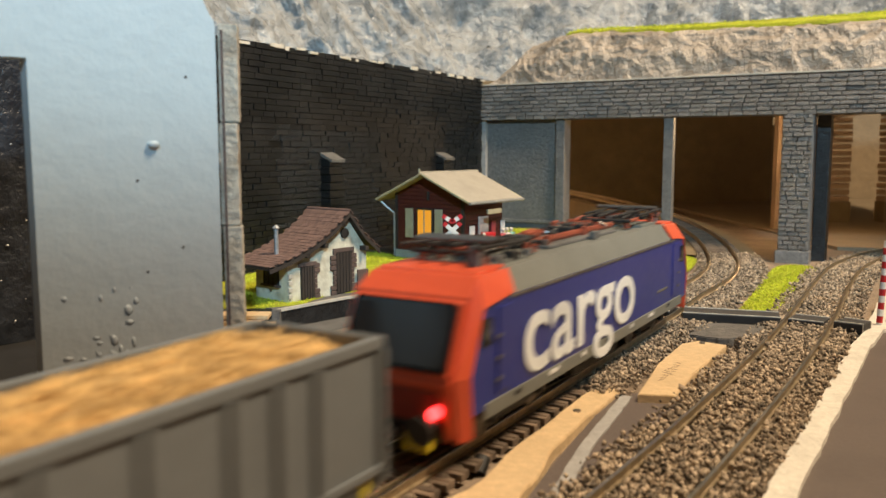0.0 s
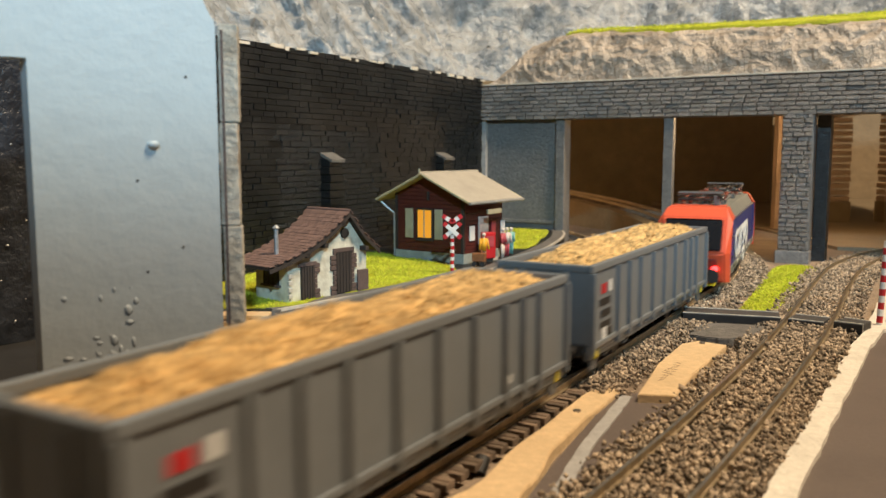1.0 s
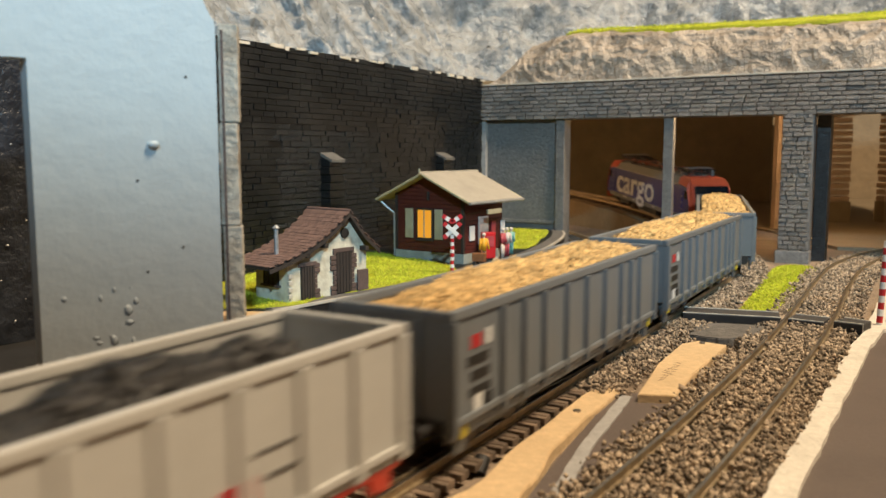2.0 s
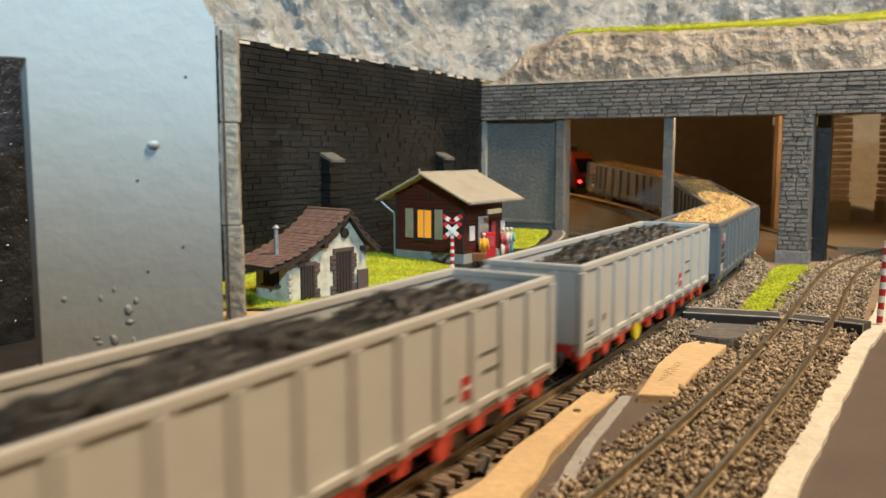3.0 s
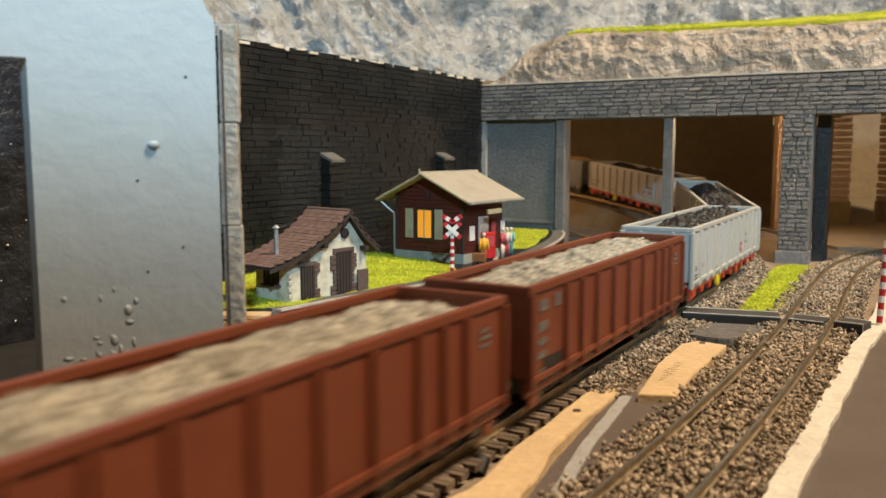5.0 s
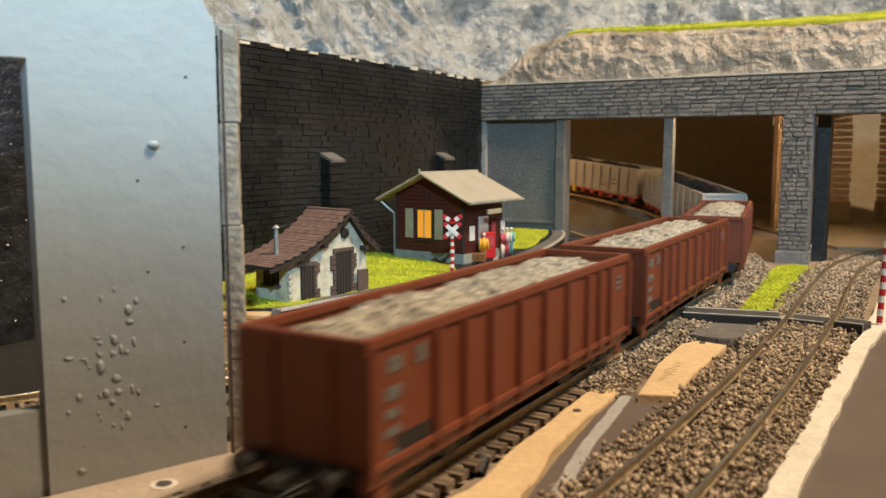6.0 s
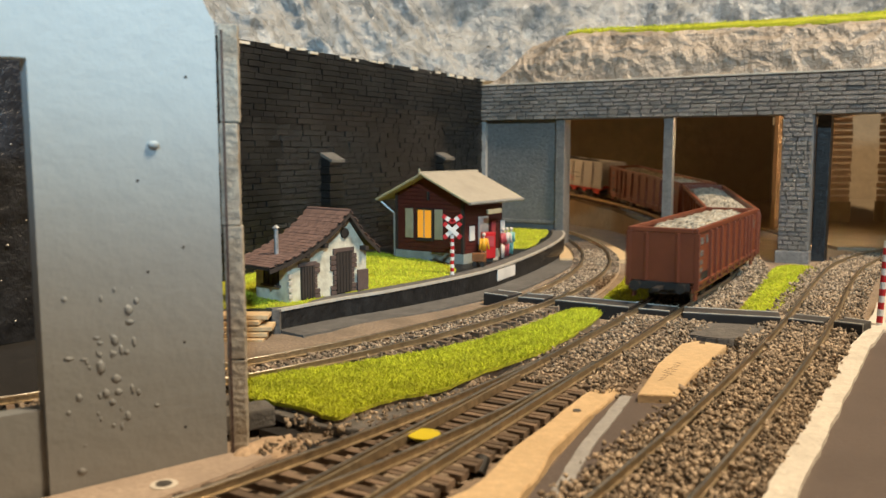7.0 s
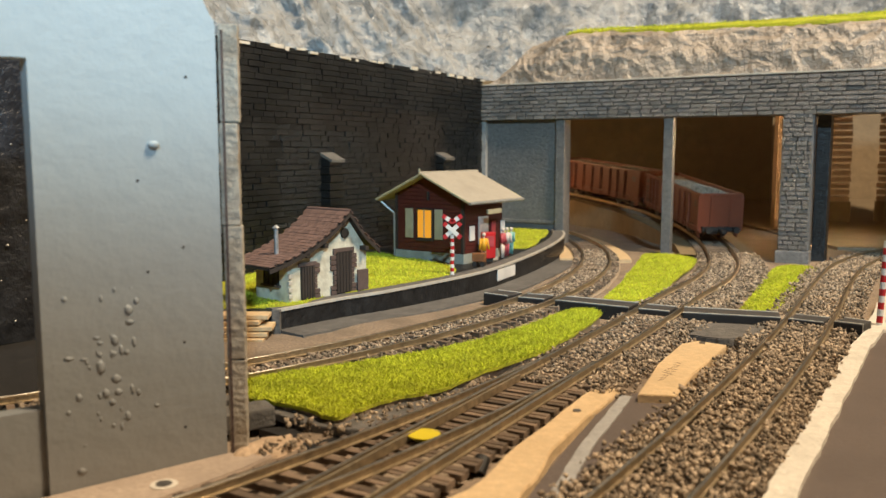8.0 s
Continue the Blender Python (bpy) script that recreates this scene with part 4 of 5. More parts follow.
pp = tagged(part("pine_post", box(0.0095, 0.010, 0.150, bevel=0.0005), M["post"], m=pose(0.3165, 0.800, 0.050)), "raw pine post inside the tunnel", "post", kind="structure")
part("foam_lump", scatter("foam_lump", np.random.default_rng(5).normal((0.300, 0.790, 0.055), (0.006, 0.004, 0.006), (60, 3)), np.full(60, 0.004), M["post"]).data, None, pp, "torn yellowish foam lump")
bpy.data.objects.remove(bpy.data.objects["foam_lump"])
for i in range(30):
    sx = 0.402 if i < 15 else 0.460
    i %= 15
    o = part("wood_block", box(0.022, 0.018, 0.0052, bevel=0.0005), M["post"], m=pose(sx + rg.uniform(-0.0008, 0.0008), 0.87, 0.020 + 0.0066 * i, 0, 0, rg.uniform(-3, 3)))
    tagged(o, "small pine block in a stack", "wood block", "stack of pine blocks")
for sx in (0.402, 0.460):
    tagged(part("block_stand", box(0.024, 0.020, 0.027, at=(sx, 0.87, 0.0037), bevel=0.0004), M["inner"]), "brown stand below the pine blocks", "block")
tagged(part("tunnel_floor", slab([(0.30, 0.64), (0.75, 0.50), (0.75, 1.30), (0.30, 1.30)], -0.011, -0.0040), M["inner2"]), "pale board floor inside the tunnel", "floor", kind="structure")
curve = strip(platform_line, 0.18, 0.62, 0.024, 0.024)
tagged(part("curve_board", slab(curve, -0.011, -0.0042), M["wood"]), "pale plywood bed of the hidden curve", "track bed", kind="structure")
ramp = bmesh.new()
rows = []
for i in range(50):
    x, y, z, a = main_line(0.20 + i * 0.022)
    nx, ny = math.cos(a), -math.sin(a)
    rows.append([ramp.verts.new((x + nx * o, y + ny * o, zz)) for o, zz in ((-0.026, -0.011), (-0.026, z - 0.0044), (0.026, z - 0.0044), (0.026, -0.011))])
for r0, r1 in zip(rows, rows[1:]):
    for j in range(3):
        ramp.faces.new((r0[j], r0[j + 1], r1[j + 1], r1[j]))
tagged(part("ramp_board", ramp, M["inner"]), "brown rising board under the hidden curve", "ramp", kind="structure")
# black slab added over the ground to give the shade behind the opening
tagged(part("dark_bed", slab([(-0.24, 0.2200), (-0.1000, 0.2100), (-0.0850, 0.2450), (-0.1150, 0.2850), (-0.1400, 0.3500), (-0.24, 0.34)], -0.009, -0.0041), M["under"]), "black slab put in for the shaded ground behind the board", "track bed", kind="structure")
dp = tagged(part("dark_panel", slab([(-0.27, 0.20), (-0.265, 0.195), (-0.14, 0.345), (-0.145, 0.35)], -0.01, 0.12), M["darkrock"]), "dark blue painted rock behind the opening", "rock", kind="structure")


rs = np.random.default_rng(14)
along = rs.uniform(0.15, 0.95, 70)
specks = np.c_[-0.265 + 0.125 * along + 0.0006, 0.195 + 0.150 * along - 0.0005, rs.uniform(0.0, 0.085, 70)]
scatter("snow_specks", specks, 0.0007 * rs.uniform(0.3, 1.3, 70), M["signwhite"], dp, seed=15, label="small white paint specks")

# ---- rolling stock: x forwards, y to the left, rail top at z = 0 ----
def bogie(th, x, wb, material, wheels=True):
    b = part("bogie", box(wb + 0.012, 0.017, 0.003, at=(x, 0, 0.0062), bevel=0.0004), M["under"], th)
    for sy in (-1, 1):
        bm = prism([(x - wb / 2 - 0.006, 0.0062), (x - wb / 2 - 0.005, 0.0085), (x - 0.006, 0.0072), (x + 0.006, 0.0072), (x + wb / 2 + 0.005, 0.0085), (x + wb / 2 + 0.006, 0.0062), (x + wb / 2 - 0.004, 0.0045), (x + 0.006, 0.0035), (x - 0.006, 0.0035), (x - wb / 2 + 0.004, 0.0045)], 0.0016)
        bmesh.ops.transform(bm, matrix=Matrix.Translation((0, sy * 0.0113, 0)), verts=bm.verts)
        part("side_frame", bm, material, b)
        for sx in (-1, 1):
            part("axle_box", box(0.0034, 0.0022, 0.0034, at=(x + sx * wb / 2, sy * 0.0125, 0.0056), bevel=0.0004), material, b)
    for sx in (-1, 1):
        bm = rod((x + sx * wb / 2, -0.0098, 0.0056), (x + sx * wb / 2, 0.0098, 0.0056), 0.0008)
        for sy in (-1, 1):
            rod((x + sx * wb / 2, sy * 0.0072, 0.0056), (x + sx * wb / 2, sy * 0.0097, 0.0056), 0.0056, 20, bm)
            rod((x + sx * wb / 2, sy * 0.0068, 0.0056), (x + sx * wb / 2, sy * 0.0074, 0.0056), 0.0062, 20, bm)
        part("wheelset", bm, M["wheel"], b)
    return b


def heap(th, name, L, W, z, rise, material, count, size, seed, flat, long, label):
    """Heaped load: a lumpy core and loose grains on it."""
    bm = bmesh.new()
    nx, ny = 60, 14
    g = []

    def top(x, y):
        e = min(1, (L / 2 - abs(x)) / 0.016) ** 0.6 * (1 - 0.55 * (abs(y) / (W / 2)) ** 2)
        return z + rise * max(e, 0) * (0.72 + 0.45 * noise.noise(Vector((x * 45, y * 45, seed)))) + 0.0010 * noise.noise(Vector((x * 210, y * 210, seed)))

    for i in range(nx + 1):
        g.append([bm.verts.new((-L / 2 + L * i / nx, -W / 2 + W * j / ny, top(-L / 2 + L * i / nx * 0.9999, -W / 2 + W * j / ny))) for j in range(ny + 1)])
    for a, b in zip(g, g[1:]):
        for j in range(ny):
            bm.faces.new((a[j], b[j], b[j + 1], a[j + 1]))
    core = part(name, bm, material, th, label, smooth=True)
    r = np.random.default_rng(seed)
    x, y = r.uniform(-L / 2 + 0.001, L / 2 - 0.001, count), r.uniform(-W / 2 + 0.0006, W / 2 - 0.0006, count)
    pts = np.array([(a, b, top(a, b) + 0.0002) for a, b in zip(x, y)])
    scatter("load_surface", pts, np.full(count, size), material, core, flat=flat, seed=seed, long=long)
    return core


def wagon(name, label, L, W, zb, zt, body, frame_m, rib_m, ribs, load, tall_rim, seed, deep=0.0024):
    th = thing(name, label, "wagon", group="freight wagons")
    w = W / 2
    t = 0.0011
    for sy in (-1, 1):
        part("side_wall", box(L, t, zt - zb, at=(0, sy * (w - 0.0010), (zb + zt) / 2)), body, th)
        part("top_rim", box(L + 0.0008, 0.0021, tall_rim, at=(0, sy * (w - 0.0009), zt), bevel=0.0004), body, th)
    for sx in (-1, 1):
        part("end_wall", box(t, W - 0.0030, zt - zb - 0.0030, at=(sx * (L / 2 - t / 2), 0, (zb + zt) / 2 + 0.0015)), body, th)
        part("top_rim", box(0.0021, W - 0.0042, tall_rim, at=(sx * (L / 2 - 0.0006), 0, zt), bevel=0.0004), body, th)
    part("floor_plate", box(L - 0.0024, W - 0.0036, 0.001, at=(0, 0, zb + 0.0012)), body, th)
    h = zt - zb - tall_rim / 2
    for x, wd in ribs:
        me = mesh_of("rib", box(wd, deep, h, bevel=0.00035), rib_m)
        for sy in (-1, 1):
            part("rib", me, None, th, m=pose(x, sy * (w - 0.0003), zb + h / 2))
    for sx in (-1, 1):
        for y in (-w * 0.45, w * 0.45):
            part("end_rib", box(0.0014, 0.0014, h - 0.003, at=(sx * (L / 2 + 0.0001), y, zb + h / 2 + 0.0015), bevel=0.0003), rib_m, th)
    for sy in (-1, 1):
        part("sole_bar", box(L, 0.0016, 0.0026, at=(0, sy * (w - 0.0016), zb - 0.0004), bevel=0.0003), frame_m, th)
        part("lower_rail", box(L - 0.002, 0.0012, 0.0016, at=(0, sy * (w - 0.0002), zb + 0.0024), bevel=0.0003), body, th)
    part("underframe", box(L - 0.004, 0.012, 0.0035, at=(0, 0, zb - 0.001)), M["under"], th)
    for sx in (-1, 1):
        part("headstock", box(0.0016, W - 0.006, 0.0036, at=(sx * (L / 2 - 0.0004), 0, zb + 0.0010), bevel=0.0003), frame_m if frame_m is M["redframe"] else M["under"], th)
        for sy in (-1, 1):
            part("buffer", rod((sx * (L / 2 + 0.0062), sy * 0.0100, 0.0094), (sx * (L / 2 + 0.0070), sy * 0.0100, 0.0094), 0.0024, 14, bm=rod((sx * L / 2, sy * 0.0100, 0.0094), (sx * (L / 2 + 0.0064), sy * 0.0100, 0.0094), 0.0011, 10)), M["under"], th)
            part("corner_step", box(0.0050, 0.0010, 0.0048, at=(sx * (L / 2 - 0.006), sy * (w - 0.0018), zb - 0.0030), bevel=0.0002), frame_m, th)
        part("coupler", box(0.009, 0.003, 0.0016, at=(sx * (L / 2 + 0.0050), 0, 0.0085), bevel=0.0003), M["under"], th)
        bogie(th, sx * (L / 2 - 0.030), 0.0205, M["under"] if frame_m is not M["greyunder"] else M["greyunder"])
    part("brake_box", box(0.010, 0.014, 0.004, at=(0.006, 0, zb - 0.0040), bevel=0.0004), M["under"], th)
    if load == "chips":
        heap(th, "load", L - 0.0046, W - 0.0062, zt - 0.0030, 0.0062, M["chips"], 5200, 0.00095, seed, 0.4, 1.7, "heaped pale wood chips")
    elif load == "coal":
        heap(th, "load", L - 0.024, W - 0.0062, zt - 0.0095, 0.0118, M["coal"], 2600, 0.0020, seed, 0.85, 1.1, "loose black coal")
    else:
        heap(th, "load", L - 0.0060, W - 0.0062, zt - 0.0042, 0.0048, M["gravel"], 4200, 0.00108, seed, 0.75, 1.2, "pale grey gravel")
    return th


def bars(th, spots, material, side, w, label="", name="lettering"):
    """Small printed fields on a wagon side: x, z, width, height."""
    for x, z, a, b in spots:
        part(name, box(a, 0.00016, b, at=(x, side * w, z)), material, th, label)


G_RIBS = [(x, 0.0016) for x in (-0.0505, -0.0385, -0.026, -0.0105, 0.005, 0.0205, 0.036, 0.046, 0.0555)] + [(-0.0740, 0.0016), (0.0740, 0.0016)]
GREY = wagon("grey_wagon", "grey open freight wagon heaped with wood chips", 0.1494, 0.0313, 0.0080, 0.0340, M["greywag"], M["greyunder"], M["greywag"], G_RIBS, "chips", 0.0022, 51)
for sy in (-1, 1):
    f = sy
    bars(GREY, [(f * 0.0635, 0.0270, 0.0046, 0.0030)], M["signred"], sy, 0.01535, "small red printed field", "emblem")
    bars(GREY, [(f * 0.0575, 0.0272, 0.0024, 0.0036), (f * 0.0625, 0.0125, 0.0035, 0.0045), (f * -0.0380, 0.0140, 0.0042, 0.0020)], M["decal"], sy, 0.01535)
    bars(GREY, [(f * 0.0625, 0.0228, 0.0100, 0.0022), (f * 0.0615, 0.0192, 0.0090, 0.0022), (f * 0.0615, 0.0156, 0.0100, 0.0020), (f * 0.0575, 0.0125, 0.0040, 0.0030)], M["under"], sy, 0.01533)
for sx in (-1, 1):
    for sy in (-1, 1):
        part("yellow_handle", box(0.0020, 0.0008, 0.0030, at=(sx * 0.069, sy * 0.0150, 0.0078), bevel=0.0002), M["yellow"], GREY)
W_RIBS = [(-0.080 + 0.0145 * i, 0.0030) for i in range(12)]
WHITE = wagon("white_wagon", "cream white open wagon on a red frame with coal", 0.1605, 0.0313, 0.0098, 0.0352, M["white"], M["redframe"], M["white"], W_RIBS, "coal", 0.0020, 52, deep=0.0017)
for sy in (-1, 1):
    f = sy
    bars(WHITE, [(-f * 0.0350, 0.0172, 0.0075, 0.0052)], M["signred"], sy, 0.01535, "small red emblem field", "emblem")
    bars(WHITE, [(-f * 0.0350, 0.0173, 0.0058, 0.0010)], M["decal"], sy, 0.01545)
    bars(WHITE, [(-f * 0.0450, 0.0190, 0.0075, 0.0008), (-f * 0.0250, 0.0165, 0.0060, 0.0008), (-f * 0.0420, 0.0232, 0.0120, 0.0006), (f * 0.0720, 0.0150, 0.0060, 0.0007), (f * 0.0720, 0.0135, 0.0070, 0.0007), (f * 0.0720, 0.0180, 0.0022, 0.0022), (f * 0.0600, 0.0180, 0.0022, 0.0018), (f * 0.03, 0.0135, 0.006, 0.0006)], M["cap"], sy, 0.01535)
    for x in (-0.0235, 0.0235):
        part("brake_wheel", rod((x, sy * 0.0140, 0.0072), (x, sy * 0.0152, 0.0072), 0.0034, 20), M["yellow"] if x * sy > 0 else M["redframe"], WHITE, "round brake handwheel")
    for i in range(10):
        part("frame_tooth", prism([(-0.003, 0.0), (0.003, 0.0), (0.002, -0.0030), (-0.002, -0.0030)], 0.0014), M["redframe"], WHITE, m=pose(-0.072 + 0.016 * i, sy * 0.0141, 0.0085))
part("end_ladder", box(0.0008, 0.0030, 0.0170, at=(0.0822, -0.0105, 0.0160), bevel=0.0002), M["yellow"], WHITE, "yellow end ladder")
RED = wagon("red_wagon", "oxide red open freight wagon filled with gravel", 0.1494, 0.0313, 0.0080, 0.0340, M["redwag"], M["redwag"], M["redwag"], G_RIBS, "gravel", 0.0022, 53)
for sy in (-1, 1):
    f = sy
    bars(RED, [(f * 0.0655, 0.0290, 0.0050, 0.0030), (f * 0.0560, 0.0292, 0.0036, 0.0036), (f * 0.0660, 0.0235, 0.0055, 0.0026), (f * 0.0665, 0.0195, 0.0050, 0.0018), (f * 0.0665, 0.0160, 0.0055, 0.0018), (f * 0.0665, 0.0105, 0.0034, 0.0036), (-f * 0.0650, 0.0285, 0.0040, 0.0009), (-f * 0.0650, 0.0268, 0.0050, 0.0009), (-f * 0.0650, 0.0250, 0.0040, 0.0009)], M["cap"], sy, 0.01535)
    bars(RED, [(f * 0.0590, 0.0125, 0.0130, 0.0044)], M["under"], sy, 0.01533, "dark load table field", "load_field")

# locomotive
LOCO = thing("locomotive", "blue and orange-red electric freight locomotive", "locomotive")
lw = 0.0170


def hull(x0, x1, prof, material, name, label="", prof2=None):
    bm = bmesh.new()
    a = [bm.verts.new((x0, y, z)) for y, z in prof]
    b = [bm.verts.new((x1, y, z)) for y, z in (prof2 or prof)]
    bm.faces.new(a)
    bm.faces.new(b[::-1])
    for i in range(len(prof)):
        j = (i + 1) % len(prof)
        bm.faces.new((a[i], b[i], b[j], a[j]))
    bmesh.ops.recalc_face_normals(bm, faces=bm.faces)
    return part(name, bm, material, LOCO, label)


part("side_body", prism([(-0.0950, 0.0110), (-0.0952, 0.0200), (-0.0880, 0.0352), (0.0880, 0.0352), (0.0952, 0.0200), (0.0950, 0.0110)], 2 * lw), M["blue"], LOCO)
hull(-0.0735, 0.0735, [(-lw + 0.0004, 0.0353), (-0.0135, 0.0412), (0.0135, 0.0412), (lw - 0.0004, 0.0353)], M["roofgrey"], "roof")
part("skirt", box(0.176, 2 * lw + 0.0006, 0.0036, at=(0, 0, 0.0105), bevel=0.0003), M["roofgrey"], LOCO, "grey lower sill")
for sy in (-1, 1):
    part("sill_line", box(0.150, 0.0003, 0.0006, at=(0, sy * (lw + 0.0001), 0.0350)), M["metal"], LOCO)
for e in (-1, 1):
    prof = [(0.0725, 0.0351), (0.0885, 0.0335), (0.0945, 0.0200), (0.0935, 0.0060), (0.0985, 0.0060), (0.1000, 0.0200), (0.0925, 0.0365), (0.0860, 0.0415), (0.0690, 0.0418)]
    t = prism([(x, z) for x, z in prof], 2 * lw + 0.0012)
    for v in t.verts:
        if v.co.x > 0.0955 or (v.co.x > 0.09 and v.co.z > 0.03):
            v.co.y *= 0.87
        if v.co.z > 0.040:
            v.co.y *= 0.80
    bmesh.ops.bevel(t, geom=[g for g in t.edges if g.calc_length() > 0.01], offset=0.0009, segments=2, affect="EDGES")
    if e < 0:
        bmesh.ops.rotate(t, verts=t.verts, cent=(0, 0, 0), matrix=Matrix.Rotation(math.pi, 3, "Z"))
    cab = part("cab", t, M["orange"], LOCO, "orange-red cab end")
    ws = box(0.0006, 0.0268, 0.0158, bevel=0.0010)
    bmesh.ops.transform(ws, matrix=Matrix.Translation((e * 0.0968, 0, 0.0285)) @ Matrix.Rotation(-e * 0.425, 4, "Y"), verts=ws.verts)
    part("windscreen", ws, M["glass"], cab, "dark wrap-around windscreen")
    nose = box(0.0006, 0.0232, 0.0078, bevel=0.0006)
    bmesh.ops.transform(nose, matrix=Matrix.Translation((e * 0.0994, 0, 0.0135)) @ Matrix.Rotation(e * 0.10, 4, "Y"), verts=nose.verts)
    part("nose_panel", nose, M["nosered"], cab, "dark red nose panel")
    part("bumper", box(0.0010, 0.0250, 0.0046, at=(e * 0.0988, 0, 0.0082), bevel=0.0003), M["under"], cab, "black lower apron")
    for sy in (-1, 1):
        lampb = rod((e * 0.0990, sy * 0.0108, 0.0125), (e * 0.1004, sy * 0.0108, 0.0125), 0.0015, 14)
        part("tail_lamp" if e < 0 else "head_lamp", lampb, M["taillight"] if e < 0 else M["warmlight"], cab, "glowing red tail lamp" if e < 0 else "warm head lamp")
        part("side_window", box(0.0052, 0.0004, 0.0062, at=(e * 0.0872, sy * (lw + 0.0002), 0.0288), bevel=0.0002), M["glass"], cab)
        part("cab_door", box(0.0078, 0.0004, 0.0200, at=(e * 0.0775, sy * (lw + 0.0002), 0.0235), bevel=0.0002), M["blue"], LOCO)
        for k in range(3):
            part("handrail", box(0.0022, 0.0005, 0.0008, at=(e * 0.0815, sy * (lw + 0.0006), 0.0170 + 0.0050 * k)), M["metal"], LOCO)
        part("buffer", rod((e * 0.1048, sy * 0.0100, 0.0098), (e * 0.1058, sy * 0.0100, 0.0098), 0.0033, 16, bm=rod((e * 0.097, sy * 0.0100, 0.0098), (e * 0.105, sy * 0.0100, 0.0098), 0.0015, 10)), M["under"], LOCO)
    part("coupler", box(0.010, 0.0040, 0.0018, at=(e * 0.102, 0, 0.0072)), M["under"], LOCO)
    part("hose_plate", box(0.0016, 0.0065, 0.0042, at=(e * 0.1030, e * 0.0085, 0.0070), bevel=0.0003), M["yellow"], LOCO, "pale yellow plate by the coupler")
    part("roof_deck", box(0.020, 0.022, 0.0008, at=(e * 0.062, 0, 0.0416)), M["roofgrey"], LOCO)
    # folded pantograph
    pan = thing("pantograph", "folded dark steel pantograph", "")
    pan.parent = LOCO
    del pan["label"]
    bm = bmesh.new()
    for sy in (-1, 1):
        rod((e * 0.040, sy * 0.0070, 0.0450), (e * 0.072, sy * 0.0045, 0.0462), 0.00055, 6, bm)
        rod((e * 0.040, sy * 0.0085, 0.0444), (e * 0.074, sy * 0.0085, 0.0444), 0.0005, 6, bm)
        rod((e * 0.046, sy * 0.0050, 0.0458), (e * 0.070, sy * 0.0075, 0.0470), 0.0004, 6, bm)
        rod((e * 0.044, sy * 0.0030, 0.0452), (e * 0.078, sy * 0.0030, 0.0466), 0.0006, 6, bm)
        rod((e * 0.050, sy * 0.0100, 0.0456), (e * 0.079, sy * 0.0100, 0.0462), 0.0005, 6, bm)
        rod((e * 0.062, 0, 0.0472), (e * 0.079, sy * 0.0105, 0.0464), 0.0004, 6, bm)
    for x in (0.040, 0.056, 0.074):
        rod((e * x, -0.0105, 0.0444), (e * x, 0.0105, 0.0444), 0.0006, 6, bm)
    part("tube_frame", bm, M["under"], pan)
    part("contact_bar", rod((e * 0.0675, -0.0110, 0.0476), (e * 0.0675, 0.0110, 0.0476), 0.0006, 8, bm=rod((e * 0.0715, -0.0110, 0.0474), (e * 0.0715, 0.0110, 0.0474), 0.0006, 8)), M["metal"], pan)
    part("base_block", box(0.0120, 0.0050, 0.0026, at=(e * 0.058, 0, 0.0436), bevel=0.0004), M["metal"], pan)
    for x in (0.042, 0.072):
        for y in (-0.0085, 0.0085):
            bm = bmesh.new()
            for k in range(3):
                rod((e * x, y, 0.0418 + 0.0008 * k), (e * x, y, 0.0423 + 0.0008 * k), 0.0013, 10, bm)
            part("insulator", bm, M["insul"], pan)
    part("horn_post", box(0.0022, 0.0030, 0.0050, at=(e * 0.0760, -0.0085, 0.0440), bevel=0.0003), M["cap"], LOCO, "pale roof horn housing")
    bogie(LOCO, e * 0.060, 0.030, M["under"])
for y in (-0.0045, 0.0060):
    bar = part("roof_busbar", rod((-0.034, y, 0.0432), (0.038, y, 0.0432), 0.0006, 8), M["insul"], LOCO, "brown-red roof bar with insulators")
    for i in range(17):
        x = -0.034 + i * 0.0042
        part("insulator", rod((x, y, 0.0432), (x + 0.0028, y, 0.0432), 0.0011, 8), M["insul"], bar)
part("roof_cover", box(0.060, 0.018, 0.0010, at=(0, 0.0005, 0.0417), bevel=0.0003), M["cap"], LOCO, "pale roof walkway")
for x, sx in ((-0.030, 0.006), (0.018, 0.010), (0.004, 0.005)):
    part("roof_box", box(sx, 0.0080, 0.0032, at=(x, 0.0015, 0.0432), bevel=0.0004), M["under"], LOCO)
for sy in (-1, 1):
    cu = bpy.data.curves.new("lettering", "FONT")
    cu.body, cu.size, cu.align_x, cu.extrude = "cargo", 0.0300, "CENTER", 0.00012
    cu.offset = 0.00035
    tmp = new("lettering_source", cu)
    me = bpy.data.meshes.new_from_object(tmp.evaluated_get(bpy.context.evaluated_depsgraph_get()))
    bpy.data.objects.remove(tmp)
    me.materials.clear()
    me.materials.append(M["decal"])
    for v in me.vertices:
        v.co.x *= 1.33
        v.co.y *= 1.03
    mm = Matrix.Translation((-0.021 if sy < 0 else 0.021, sy * (lw + 0.0005), 0.0144)) @ (Matrix.Rotation(math.pi, 4, "Z") if sy > 0 else Matrix.Identity(4)) @ Matrix.Rotation(math.pi / 2, 4, "X")
    ob = part("lettering", me, None, LOCO, "large white lettering cargo", m=mm)
    part("small_print", box(0.014, 0.0002, 0.0009, at=(-sy * 0.060, sy * (lw + 0.0001), 0.0180)), M["cap"], LOCO)
    for i in range(7):
        part("sill_plate", box(0.0030 + 0.003 * (i % 2), 0.0003, 0.0010, at=(-0.070 + 0.023 * i, sy * (lw + 0.0004), 0.0112)), M["signwhite"] if i % 3 else M["under"], LOCO)
rg4 = random.Random(77)
